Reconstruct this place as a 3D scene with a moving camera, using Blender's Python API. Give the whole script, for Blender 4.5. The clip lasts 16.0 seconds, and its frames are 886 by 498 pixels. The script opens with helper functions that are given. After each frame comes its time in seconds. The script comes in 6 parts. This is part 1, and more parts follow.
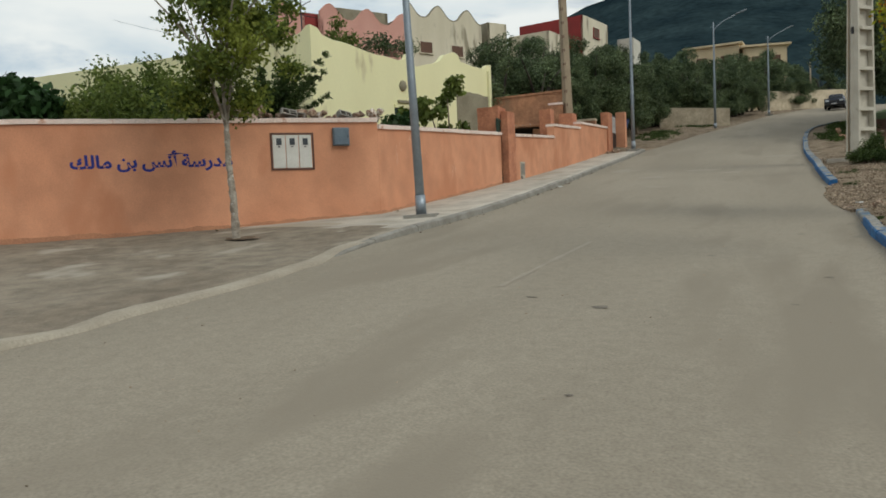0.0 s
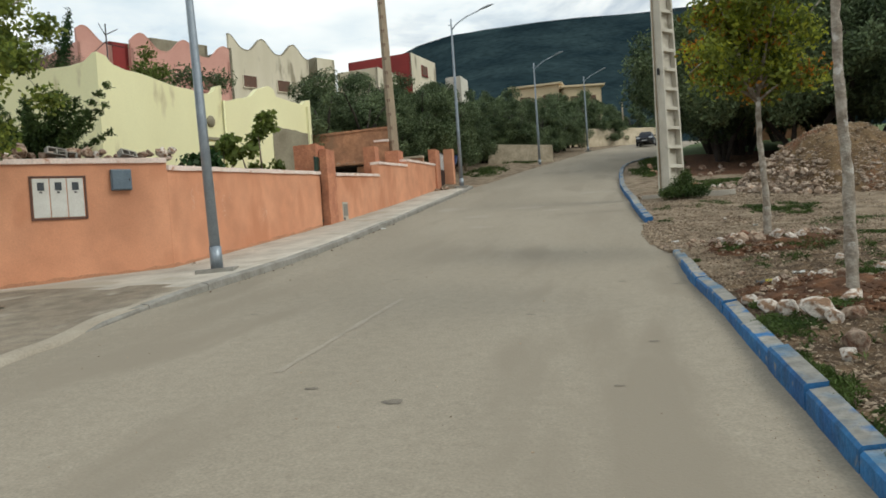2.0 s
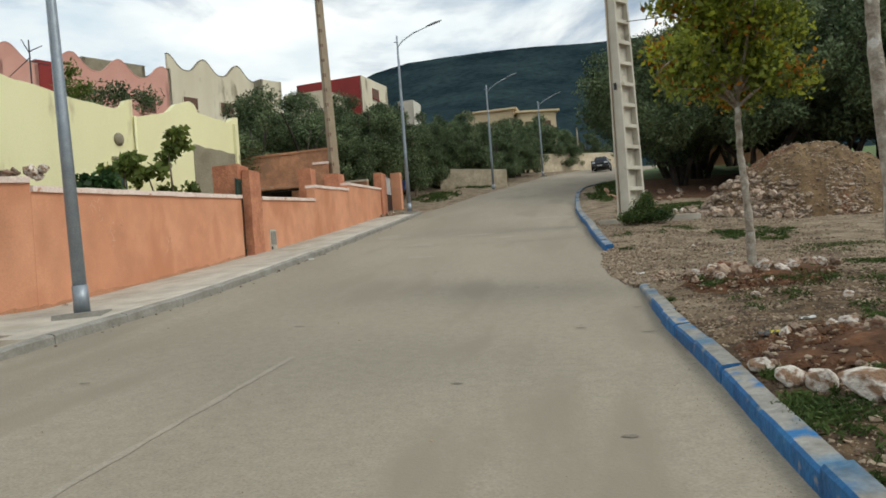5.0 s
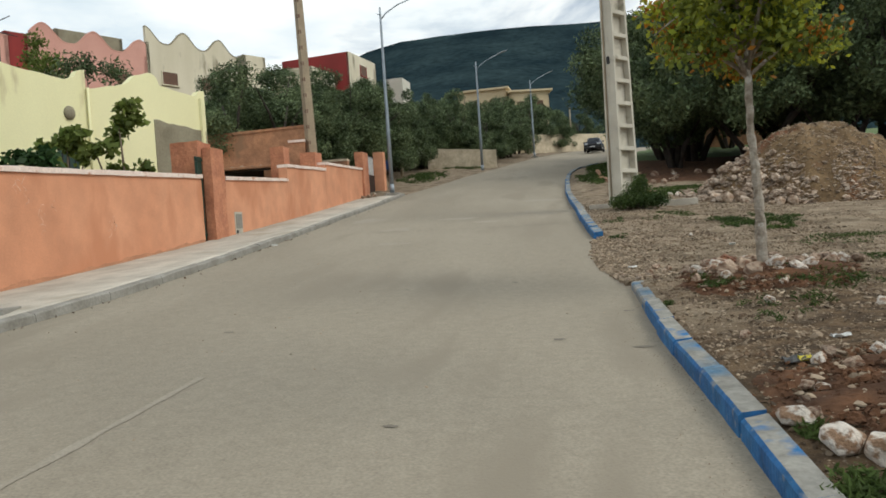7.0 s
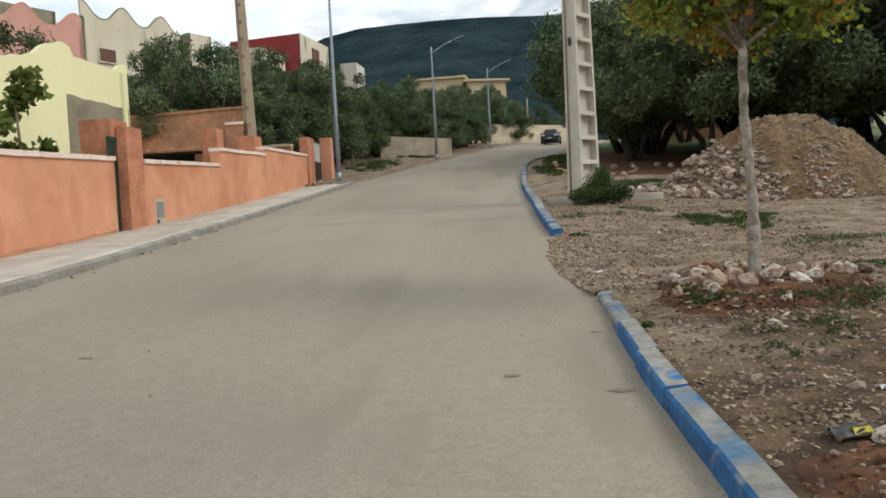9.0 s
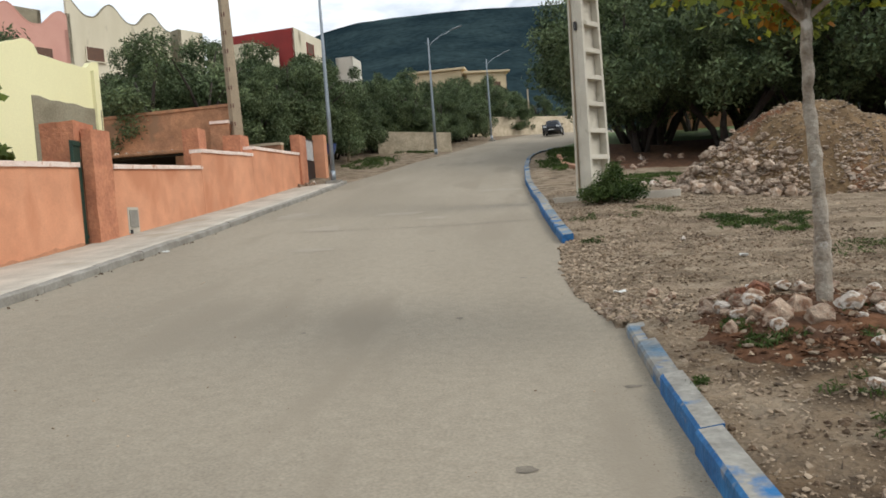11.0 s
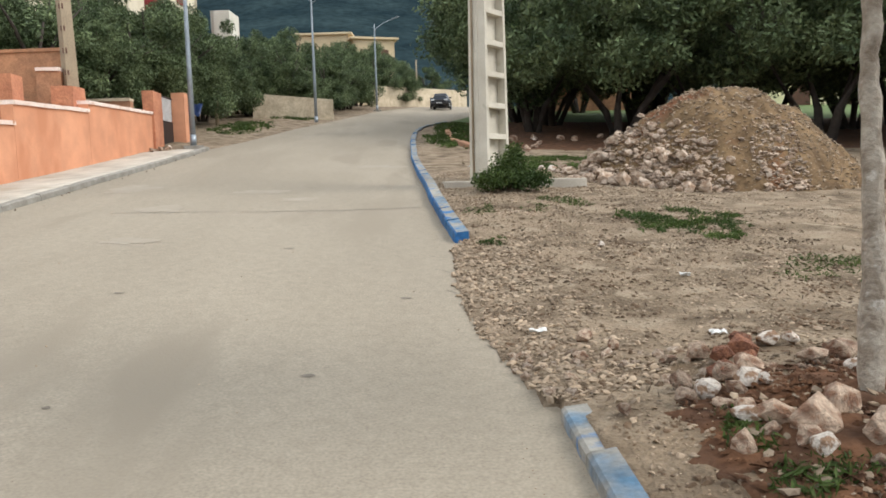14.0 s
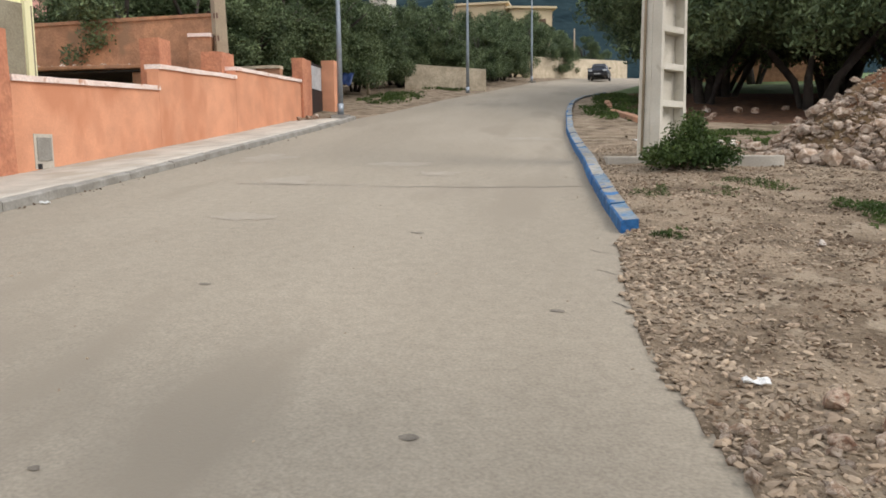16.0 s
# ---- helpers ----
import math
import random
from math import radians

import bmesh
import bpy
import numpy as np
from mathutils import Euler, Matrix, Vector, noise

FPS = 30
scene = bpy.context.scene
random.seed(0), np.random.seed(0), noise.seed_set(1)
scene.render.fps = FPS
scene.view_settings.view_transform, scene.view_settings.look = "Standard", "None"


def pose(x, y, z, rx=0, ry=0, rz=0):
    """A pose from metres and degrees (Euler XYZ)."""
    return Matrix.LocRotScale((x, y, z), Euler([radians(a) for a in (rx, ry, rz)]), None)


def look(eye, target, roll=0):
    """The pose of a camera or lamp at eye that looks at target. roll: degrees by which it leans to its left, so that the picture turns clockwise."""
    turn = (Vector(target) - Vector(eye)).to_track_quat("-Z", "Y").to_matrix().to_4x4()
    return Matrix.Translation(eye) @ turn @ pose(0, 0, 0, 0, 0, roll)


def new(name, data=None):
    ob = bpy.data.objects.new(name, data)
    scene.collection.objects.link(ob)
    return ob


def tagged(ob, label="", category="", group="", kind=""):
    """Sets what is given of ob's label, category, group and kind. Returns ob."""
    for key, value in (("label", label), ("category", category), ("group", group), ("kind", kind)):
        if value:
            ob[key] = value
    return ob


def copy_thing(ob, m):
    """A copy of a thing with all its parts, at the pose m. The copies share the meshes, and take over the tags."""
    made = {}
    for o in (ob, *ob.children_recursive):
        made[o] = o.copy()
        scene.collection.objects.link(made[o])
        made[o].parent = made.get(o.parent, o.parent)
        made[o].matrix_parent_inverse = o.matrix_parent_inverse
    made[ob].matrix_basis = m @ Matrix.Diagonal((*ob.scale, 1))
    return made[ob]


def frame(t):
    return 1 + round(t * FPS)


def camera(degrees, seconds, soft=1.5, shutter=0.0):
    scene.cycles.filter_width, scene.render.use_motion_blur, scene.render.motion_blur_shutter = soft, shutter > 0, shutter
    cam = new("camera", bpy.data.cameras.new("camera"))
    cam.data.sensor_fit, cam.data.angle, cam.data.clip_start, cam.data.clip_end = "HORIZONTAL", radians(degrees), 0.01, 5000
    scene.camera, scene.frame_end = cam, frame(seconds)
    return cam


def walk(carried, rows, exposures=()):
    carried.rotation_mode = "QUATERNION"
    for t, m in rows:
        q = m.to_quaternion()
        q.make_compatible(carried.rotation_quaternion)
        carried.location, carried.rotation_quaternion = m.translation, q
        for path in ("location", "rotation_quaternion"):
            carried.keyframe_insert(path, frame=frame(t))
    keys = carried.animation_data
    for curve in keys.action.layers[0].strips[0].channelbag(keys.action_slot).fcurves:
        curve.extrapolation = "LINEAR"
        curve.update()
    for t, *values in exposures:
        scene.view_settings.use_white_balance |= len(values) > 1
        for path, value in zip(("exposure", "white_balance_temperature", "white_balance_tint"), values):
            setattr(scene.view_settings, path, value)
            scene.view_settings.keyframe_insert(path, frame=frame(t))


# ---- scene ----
cam = camera(61.6, 16.0, soft=1.7)
PATH = [
    (0, (0.38, 0.175, 1.571), (-0.477, 1.978, 1.447), -2.4),
    (0.5, (0.474, 0.599, 1.66), (-0.156, 2.493, 1.528), -2.2),
    (1, (0.48, 0.966, 1.688), (-0.147, 2.862, 1.573), -3.9),
    (1.5, (0.404, 1.449, 1.705), (-0.242, 3.341, 1.653), -5.0),
    (2, (0.401, 1.814, 1.793), (-0.052, 3.762, 1.739), -3.8),
    (2.5, (0.334, 2.218, 1.763), (-0.248, 4.132, 1.735), -4.7),
    (3, (0.216, 2.652, 1.795), (-0.405, 4.553, 1.809), -3.5),
    (3.5, (0.374, 3.001, 1.864), (0.066, 4.978, 1.867), -3.9),
    (3.7, (0.397, 3.143, 1.868), (0.08, 5.118, 1.88), -5.1),
    (5.8, (0.46, 4.972, 1.827), (0.096, 6.939, 1.829), -2.6),
    (6, (0.478, 5.131, 1.884), (0.182, 7.109, 1.865), -0.2),
    (6.5, (0.494, 5.352, 1.987), (0.302, 7.342, 1.946), 0.1),
    (7, (0.564, 5.806, 1.949), (0.241, 7.779, 1.905), -3.8),
    (7.5, (0.467, 6.253, 1.966), (0.143, 8.226, 1.924), -2.6),
    (8, (0.568, 6.596, 2.076), (0.347, 8.583, 2.012), -2.6),
    (8.5, (0.647, 7.019, 2.034), (0.426, 9.006, 1.975), -3.3),
    (8.7, (0.6, 7.239, 2.01), (0.393, 9.227, 1.943), -2.9),
    (10.8, (0.525, 8.903, 2.268), (0.315, 10.89, 2.171), -3.8),
    (11, (0.528, 9.059, 2.257), (0.312, 11.045, 2.161), -4.1),
    (11.5, (0.599, 9.495, 2.192), (0.316, 11.472, 2.083), -3.7),
    (12, (0.564, 10.01, 2.25), (0.285, 11.988, 2.138), -1.7),
    (12.5, (0.593, 10.314, 2.363), (0.417, 12.304, 2.255), -0.8),
    (13, (0.558, 10.833, 2.29), (0.395, 12.824, 2.184), -4.4),
    (13.5, (0.466, 11.335, 2.395), (0.468, 13.328, 2.227), -1.1),
    (14, (0.53, 11.669, 2.486), (0.625, 13.658, 2.298), -1.6),
    (14.5, (0.551, 12.191, 2.393), (0.531, 14.183, 2.218), -2.8),
    (15, (0.536, 12.588, 2.519), (0.527, 14.579, 2.33), -2.5),
    (15.5, (0.58, 13.04, 2.509), (0.46, 15.023, 2.282), -2.5),
    (16, (0.487, 13.483, 2.467), (0.185, 15.445, 2.218), -0.5),
]
walk(cam, [(t, look(eye, target, roll)) for t, eye, target, roll in PATH],
     exposures=((0, -0.42, 6500, 4), (0.5, -0.26, 6500, 4), (1, -0.3, 6500, 4), (1.5, -0.36, 6500, 4), (2, -0.12, 6500, 4), (2.5, -0.34, 6500, 4), (3, -0.51, 6500, 4), (3.5, -0.13, 6500, 4), (6, -0.12, 6500, 5), (6.5, 0.14, 6500, 5),
                (7, -0.07, 6500, 5), (7.5, -0.15, 6500, 5), (8, 0.09, 6500, 5), (8.5, 0.0, 6500, 6), (11, 0.12, 6500, 9), (11.5, 0.09, 6500, 9), (12, 0.12, 6500, 10), (12.5, 0.27, 6500, 10), (13, 0.17, 6500, 10), (13.5, 0.46, 6500, 10), (14, 0.6, 6500, 10), (14.5, 0.34, 6500, 13), (15, 0.48, 6500, 13), (15.5, 0.6, 6500, 13), (16, 0.4, 6500, 13)))

world = bpy.data.worlds.new("world")
scene.world = world
world.use_nodes = True
SUN_EL, SUN_AZ = 42.0, 105.0          # degrees; azimuth clockwise from +y


def make_world():
    nt = world.node_tree
    n, l = nt.nodes, nt.links
    n.clear()
    out = n.new("ShaderNodeOutputWorld")
    sky = n.new("ShaderNodeTexSky")
    sky.sky_type, sky.sun_disc = "NISHITA", False
    sky.sun_elevation, sky.sun_rotation = radians(SUN_EL), radians(SUN_AZ)
    sky_bg = n.new("ShaderNodeBackground")
    sky_bg.inputs["Strength"].default_value = 0.12
    l.new(sky.outputs["Color"], sky_bg.inputs["Color"])
    # broken cloud cover, the same kind all round
    co = n.new("ShaderNodeTexCoord")
    mp = n.new("ShaderNodeMapping")
    mp.inputs["Scale"].default_value = (1.6, 1.6, 4.2)
    mp.inputs["Location"].default_value = (0.35, 0.1, 0.2)
    l.new(co.outputs["Generated"], mp.inputs["Vector"])
    big = n.new("ShaderNodeTexNoise")
    big.inputs["Scale"].default_value, big.inputs["Detail"].default_value, big.inputs["Roughness"].default_value = 1.9, 7.0, 0.55
    big.inputs["Distortion"].default_value = 0.3
    l.new(mp.outputs["Vector"], big.inputs["Vector"])
    cover = n.new("ShaderNodeValToRGB")
    cover.color_ramp.elements[0].position, cover.color_ramp.elements[1].position = 0.33, 0.5
    l.new(big.outputs["Fac"], cover.inputs["Fac"])
    shade = n.new("ShaderNodeTexNoise")
    shade.inputs["Scale"].default_value, shade.inputs["Detail"].default_value = 2.6, 5.0
    l.new(mp.outputs["Vector"], shade.inputs["Vector"])
    tone = n.new("ShaderNodeValToRGB")
    tone.color_ramp.elements[0].position, tone.color_ramp.elements[1].position = 0.3, 0.55
    tone.color_ramp.elements[0].color, tone.color_ramp.elements[1].color = (0.58, 0.69, 0.8, 1), (0.98, 0.99, 1.0, 1)
    l.new(shade.outputs["Fac"], tone.inputs["Fac"])
    cloud = n.new("ShaderNodeBackground")
    cloud.inputs["Strength"].default_value = CLOUD
    l.new(tone.outputs["Color"], cloud.inputs["Color"])
    mix = n.new("ShaderNodeMixShader")
    l.new(cover.outputs["Color"], mix.inputs["Fac"])
    l.new(sky_bg.outputs["Background"], mix.inputs[1])
    l.new(cloud.outputs["Background"], mix.inputs[2])
    l.new(mix.outputs["Shader"], out.inputs["Surface"])


CLOUD = 1.16
make_world()
sun = new("sun", bpy.data.lights.new("sun", "SUN"))
sun.data.energy, sun.data.angle, sun.data.color = 1.42, radians(25), (1.0, 0.95, 0.88)
sun.rotation_euler = (radians(90 - SUN_EL), 0, radians(180 - SUN_AZ))

# ---- materials ----


def material(name, base, other=None, scale=3.0, rough=0.85, bump=0.2, fine=40.0, metal=0.0, contrast=(0.35, 0.65), spots=None,
             per="", spread=0.0, translucent=0.0, stretch=(1, 1, 1), grit=0.5, mottle=None):
    """A surface with two scales of variation: large blotches between two colours and fine grain, with relief from the grain.
    spots: (colour, scale, edge) of sparse stains. mottle: (scale, depth) of a middle scale between the two. per: 'island' or 'object' varies the brightness piece by piece."""
    m = bpy.data.materials.new(name)
    m.use_nodes = True
    nt = m.node_tree
    n, l = nt.nodes, nt.links
    b = n["Principled BSDF"]
    b.inputs["Roughness"].default_value, b.inputs["Metallic"].default_value = rough, metal
    co = n.new("ShaderNodeTexCoord")
    vec = co.outputs["Object"]
    if stretch != (1, 1, 1):
        mp = n.new("ShaderNodeMapping")
        mp.inputs["Scale"].default_value = stretch
        l.new(vec, mp.inputs["Vector"])
        wide = mp.outputs["Vector"]
    else:
        wide = vec
    other = other or tuple(c * 0.8 for c in base)

    def noise_node(s, detail=5.0, vec=wide):
        t = n.new("ShaderNodeTexNoise")
        t.inputs["Scale"].default_value, t.inputs["Detail"].default_value = s, detail
        l.new(vec, t.inputs["Vector"])
        return t.outputs["Fac"]

    def ramp(fac, a, c, lo, hi):
        r = n.new("ShaderNodeValToRGB")
        e = r.color_ramp.elements
        e[0].position, e[1].position = lo, hi
        e[0].color, e[1].color = (*a, 1), (*c, 1)
        l.new(fac, r.inputs["Fac"])
        return r.outputs["Color"]

    def mixed(kind, fac, a, c):
        x = n.new("ShaderNodeMix")
        x.data_type, x.blend_type = "RGBA", kind
        for socket, value in ((x.inputs[0], fac), (x.inputs[6], a), (x.inputs[7], c)):
            if isinstance(value, (int, float)):
                socket.default_value = value
            elif isinstance(value, tuple):
                socket.default_value = (*value, 1)
            else:
                l.new(value, socket)
        return x.outputs[2]

    col = ramp(noise_node(scale), base, other, *contrast)
    grain = noise_node(fine, 4.0, co.outputs["Object"])
    col = mixed("MULTIPLY", grit, col, ramp(grain, (0.62, 0.62, 0.62), (1.18, 1.18, 1.18), 0.3, 0.7))
    if mottle:
        dim = 1 - mottle[1]
        col = mixed("MULTIPLY", 1.0, col, ramp(noise_node(mottle[0], 7.0, co.outputs["Object"]), (dim,) * 3, (1 + mottle[1] * 0.5,) * 3, 0.32, 0.62))
    if spots:
        col = mixed("MIX", ramp(noise_node(spots[1], 6.0), (0, 0, 0), (1, 1, 1), spots[2], spots[2] + 0.08), col, spots[0])
    if per:
        g = n.new("ShaderNodeNewGeometry") if per == "island" else n.new("ShaderNodeObjectInfo")
        rnd = g.outputs["Random Per Island"] if per == "island" else g.outputs["Random"]
        col = mixed("MULTIPLY", 1.0, col, ramp(rnd, (1 - spread,) * 3, (1 + spread,) * 3, 0.0, 1.0))
    l.new(col, b.inputs["Base Color"])
    if bump:
        bp = n.new("ShaderNodeBump")
        bp.inputs["Strength"].default_value, bp.inputs["Distance"].default_value = bump, 0.02
        l.new(grain, bp.inputs["Height"])
        l.new(bp.outputs["Normal"], b.inputs["Normal"])
    if translucent:
        tr = n.new("ShaderNodeBsdfTranslucent")
        l.new(col, tr.inputs["Color"])
        ms = n.new("ShaderNodeMixShader")
        ms.inputs[0].default_value = translucent
        l.new(b.outputs["BSDF"], ms.inputs[1])
        l.new(tr.outputs["BSDF"], ms.inputs[2])
        l.new(ms.outputs["Shader"], n["Material Output"].inputs["Surface"])
    return m


M_ROAD = material("worn concrete road", (0.286, 0.248, 0.191), (0.33, 0.288, 0.224), 0.5, 0.9, 0.35, 48, spots=((0.262, 0.226, 0.174), 0.7, 0.56), stretch=(1, 0.22, 1), grit=0.5, mottle=(9.0, 0.07))
M_PAVE = material("pale concrete pavement", (0.52, 0.475, 0.4), (0.43, 0.39, 0.325), 0.7, 0.9, 0.3, 45, spots=((0.37, 0.325, 0.255), 0.6, 0.58), grit=0.4, mottle=(2.0, 0.18))
M_APRON = material("dusty earth over concrete", (0.27, 0.228, 0.17), (0.205, 0.165, 0.118), 0.8, 0.95, 0.7, 30, spots=((0.36, 0.32, 0.258), 0.9, 0.6), stretch=(1, 0.7, 1), mottle=(3.5, 0.25))
M_EDGE = material("dusty concrete road edge", (0.4, 0.355, 0.28), (0.33, 0.285, 0.22), 1.2, 0.9, 0.4, 35)
M_KERB_GREY = material("old grey kerb concrete", (0.32, 0.305, 0.27), (0.22, 0.205, 0.175), 2.5, 0.9, 0.4, 30)
# the darker blotches stand in for shadows between the stones
M_DIRT = material("stony tan earth", (0.285, 0.22, 0.152), (0.13, 0.095, 0.062), 1.9, 0.95, 1.0, 22, contrast=(0.42, 0.66), spots=((0.3, 0.24, 0.17), 2.6, 0.55))
M_SOIL = material("dark brown weedy soil", (0.15, 0.095, 0.055), (0.085, 0.055, 0.032), 1.3, 0.95, 1.0, 22, contrast=(0.38, 0.62), spots=((0.24, 0.18, 0.12), 3.0, 0.58))
M_STAIN = material("dirt splashed wall foot", (0.53, 0.25, 0.14), (0.42, 0.2, 0.115), 2.0, 0.9, 0.3, 30)
M_RED_DIRT = material("red earth", (0.17, 0.082, 0.042), (0.075, 0.04, 0.024), 4.5, 0.95, 1.0, 20, mottle=(9.0, 0.4))
M_HEAP = material("dumped tan earth", (0.225, 0.15, 0.08), (0.13, 0.084, 0.046), 1.6, 0.95, 1.0, 14, spots=((0.17, 0.078, 0.04), 0.7, 0.6), mottle=(6.0, 0.3))
M_GRASS_GROUND = material("short grass field", (0.075, 0.13, 0.028), (0.1, 0.14, 0.04), 0.6, 0.95, 0.6, 12)
M_ORANGE = material("salmon orange wall paint", (0.67, 0.32, 0.185), (0.6, 0.27, 0.15), 0.8, 0.85, 0.22, 35, spots=((0.54, 0.23, 0.122), 0.7, 0.55), stretch=(1, 1, 0.5), grit=0.2, mottle=(1.6, 0.12))
M_ORANGE_ROUGH = material("rough cast salmon plaster", (0.57, 0.245, 0.135), (0.43, 0.17, 0.095), 2.5, 0.9, 1.0, 14)
M_ORANGE_OLD = material("stained old orange plaster", (0.47, 0.24, 0.13), (0.38, 0.2, 0.115), 1.0, 0.9, 0.5, 20, spots=((0.29, 0.17, 0.1), 1.2, 0.56), mottle=(3.0, 0.25))
M_CAP = material("chipped pinkish white coping", (0.86, 0.73, 0.66), (0.76, 0.6, 0.52), 2.2, 0.85, 0.4, 30, spots=((0.5, 0.24, 0.14), 4.0, 0.6))
M_YELLOW = material("pale yellow wall paint", (0.83, 0.795, 0.48), (0.78, 0.74, 0.44), 0.6, 0.85, 0.2, 30, spots=((0.55, 0.48, 0.28), 1.2, 0.63), stretch=(1, 1, 0.3), grit=0.12)
M_RENDER = material("bare grey cement render", (0.3, 0.27, 0.19), (0.22, 0.19, 0.13), 1.5, 0.9, 0.5, 25)
M_PINK = material("pink house paint", (0.66, 0.36, 0.29), (0.6, 0.31, 0.25), 0.5, 0.85, 0.2, 25, spots=((0.4, 0.22, 0.18), 0.7, 0.64))
M_CREAM = material("weathered cream house paint", (0.7, 0.64, 0.5), (0.6, 0.54, 0.4), 0.6, 0.85, 0.2, 20, spots=((0.3, 0.26, 0.18), 0.9, 0.58), stretch=(1, 1, 0.25), grit=0.2)
M_RED = material("dark red house paint", (0.29, 0.03, 0.026), (0.22, 0.025, 0.022), 0.5, 0.8, 0.2, 25)
M_TAN = material("sand coloured house paint", (0.6, 0.49, 0.32), (0.54, 0.43, 0.27), 0.5, 0.85, 0.2, 20)
M_WHITE = material("off white house paint", (0.66, 0.64, 0.56), (0.58, 0.55, 0.46), 0.5, 0.85, 0.2, 20)
M_WALL_STONE = material("pale rubble stone wall", (0.6, 0.51, 0.37), (0.45, 0.37, 0.26), 1.8, 0.9, 0.9, 9)
M_GALV = material("galvanised steel", (0.34, 0.38, 0.42), (0.28, 0.32, 0.36), 6.0, 0.45, 0.05, 60, metal=0.6)
M_LAMP_GREY = material("grey lamp head", (0.25, 0.28, 0.3), (0.2, 0.22, 0.24), 5.0, 0.5, 0.05, 60, metal=0.3)
M_GLASS_DARK = material("dark window glass", (0.03, 0.035, 0.04), (0.04, 0.045, 0.05), 3.0, 0.12, 0.0, 20)
M_FRAME_BROWN = material("brown window shutter", (0.13, 0.06, 0.03), (0.1, 0.045, 0.025), 3.0, 0.6, 0.2, 40)
M_POLE_CONC = material("cast concrete pole", (0.58, 0.545, 0.46), (0.47, 0.435, 0.36), 1.5, 0.85, 0.3, 35, spots=((0.36, 0.33, 0.26), 2.0, 0.6), grit=0.22)
M_POLE_OLD = material("weathered tan concrete pole", (0.36, 0.29, 0.2), (0.28, 0.22, 0.15), 1.5, 0.85, 0.4, 30)
M_BLUE = material("chipped blue kerb paint", (0.012, 0.098, 0.275), (0.024, 0.145, 0.33), 2.2, 0.8, 0.5, 25, spots=((0.2, 0.22, 0.24), 6.0, 0.62), per="object", spread=0.15, mottle=(7.0, 0.3))
M_KERB_TOP = material("worn blue grey kerb top", (0.085, 0.18, 0.28), (0.27, 0.26, 0.23), 1.8, 0.85, 0.5, 25, contrast=(0.36, 0.52), spots=((0.02, 0.13, 0.31), 3.0, 0.58), per="object", spread=0.15, mottle=(7.0, 0.25))
M_BLUE_TEXT = material("blue sign writing paint", (0.012, 0.02, 0.2), (0.02, 0.03, 0.24), 5.0, 0.7, 0.1, 40)
M_WHITE_METAL = material("white painted meter door", (0.68, 0.67, 0.62), (0.62, 0.6, 0.55), 5.0, 0.5, 0.05, 50)
M_DARK_BROWN = material("dark brown frame paint", (0.13, 0.055, 0.035), (0.1, 0.045, 0.03), 4.0, 0.6, 0.1, 40)
M_BOX_GREY = material("blue grey meter box", (0.14, 0.19, 0.23), (0.11, 0.15, 0.19), 6.0, 0.5, 0.1, 40)
M_GREEN_GATE = material("dark green gate paint", (0.012, 0.04, 0.03), (0.018, 0.05, 0.035), 4.0, 0.5, 0.1, 40)
M_BLACK = material("black painted steel", (0.015, 0.014, 0.016), (0.025, 0.022, 0.022), 4.0, 0.5, 0.1, 40)
M_BAR_WHITE = material("white gate bars", (0.62, 0.62, 0.62), (0.5, 0.5, 0.5), 6.0, 0.5, 0.1, 40)
# near black stands in for the shade under the shed's slab
M_DARK = material("shed interior darkened for shade", (0.03, 0.025, 0.02), (0.05, 0.04, 0.03), 3.0, 0.95, 0.5, 20)
M_ROCK = material("pale limestone rubble", (0.43, 0.325, 0.24), (0.17, 0.09, 0.054), 4.5, 0.92, 1.0, 18, contrast=(0.42, 0.6), per="object", spread=0.35, mottle=(9.0, 0.3))
M_ROCK_RED = material("red sandstone", (0.27, 0.115, 0.062), (0.15, 0.06, 0.035), 6.0, 0.95, 1.0, 18, contrast=(0.4, 0.6), per="object", spread=0.3)
M_HEAP_STONE = material("freshly broken pale stone", (0.46, 0.375, 0.295), (0.24, 0.16, 0.105), 3.5, 0.9, 0.9, 16, contrast=(0.4, 0.62), per="object", spread=0.35)
M_HEAP_BITS = material("small broken pale stone", (0.44, 0.36, 0.285), (0.25, 0.17, 0.115), 5.0, 0.9, 0.6, 20, per="island", spread=0.4)
M_ROCK_STUFF = material("small limestone rubble", (0.37, 0.29, 0.205), (0.25, 0.185, 0.125), 3.5, 0.9, 0.5, 16, per="island", spread=0.38)
M_ROCK_WHITE = material("limewashed stone", (0.64, 0.58, 0.51), (0.27, 0.165, 0.1), 4.5, 0.9, 0.9, 16, contrast=(0.45, 0.58), per="object", spread=0.15)
M_BARK_YOUNG = material("pale grey young bark", (0.43, 0.385, 0.32), (0.2, 0.16, 0.12), 9.0, 0.9, 0.9, 40, spots=((0.54, 0.51, 0.46), 7.0, 0.58))
M_BARK_OLIVE = material("dark olive bark", (0.065, 0.052, 0.042), (0.04, 0.032, 0.026), 4.0, 0.95, 0.9, 18)
M_LEAF_OLIVE = material("grey green olive leaves", (0.165, 0.212, 0.1), (0.045, 0.072, 0.032), 0.9, 0.6, 0.0, 6, per="island", spread=0.5, translucent=0.1)
M_LEAF_GREEN = material("fresh green leaves", (0.16, 0.2, 0.045), (0.095, 0.14, 0.032), 1.2, 0.6, 0.0, 6, per="island", spread=0.45, translucent=0.42)
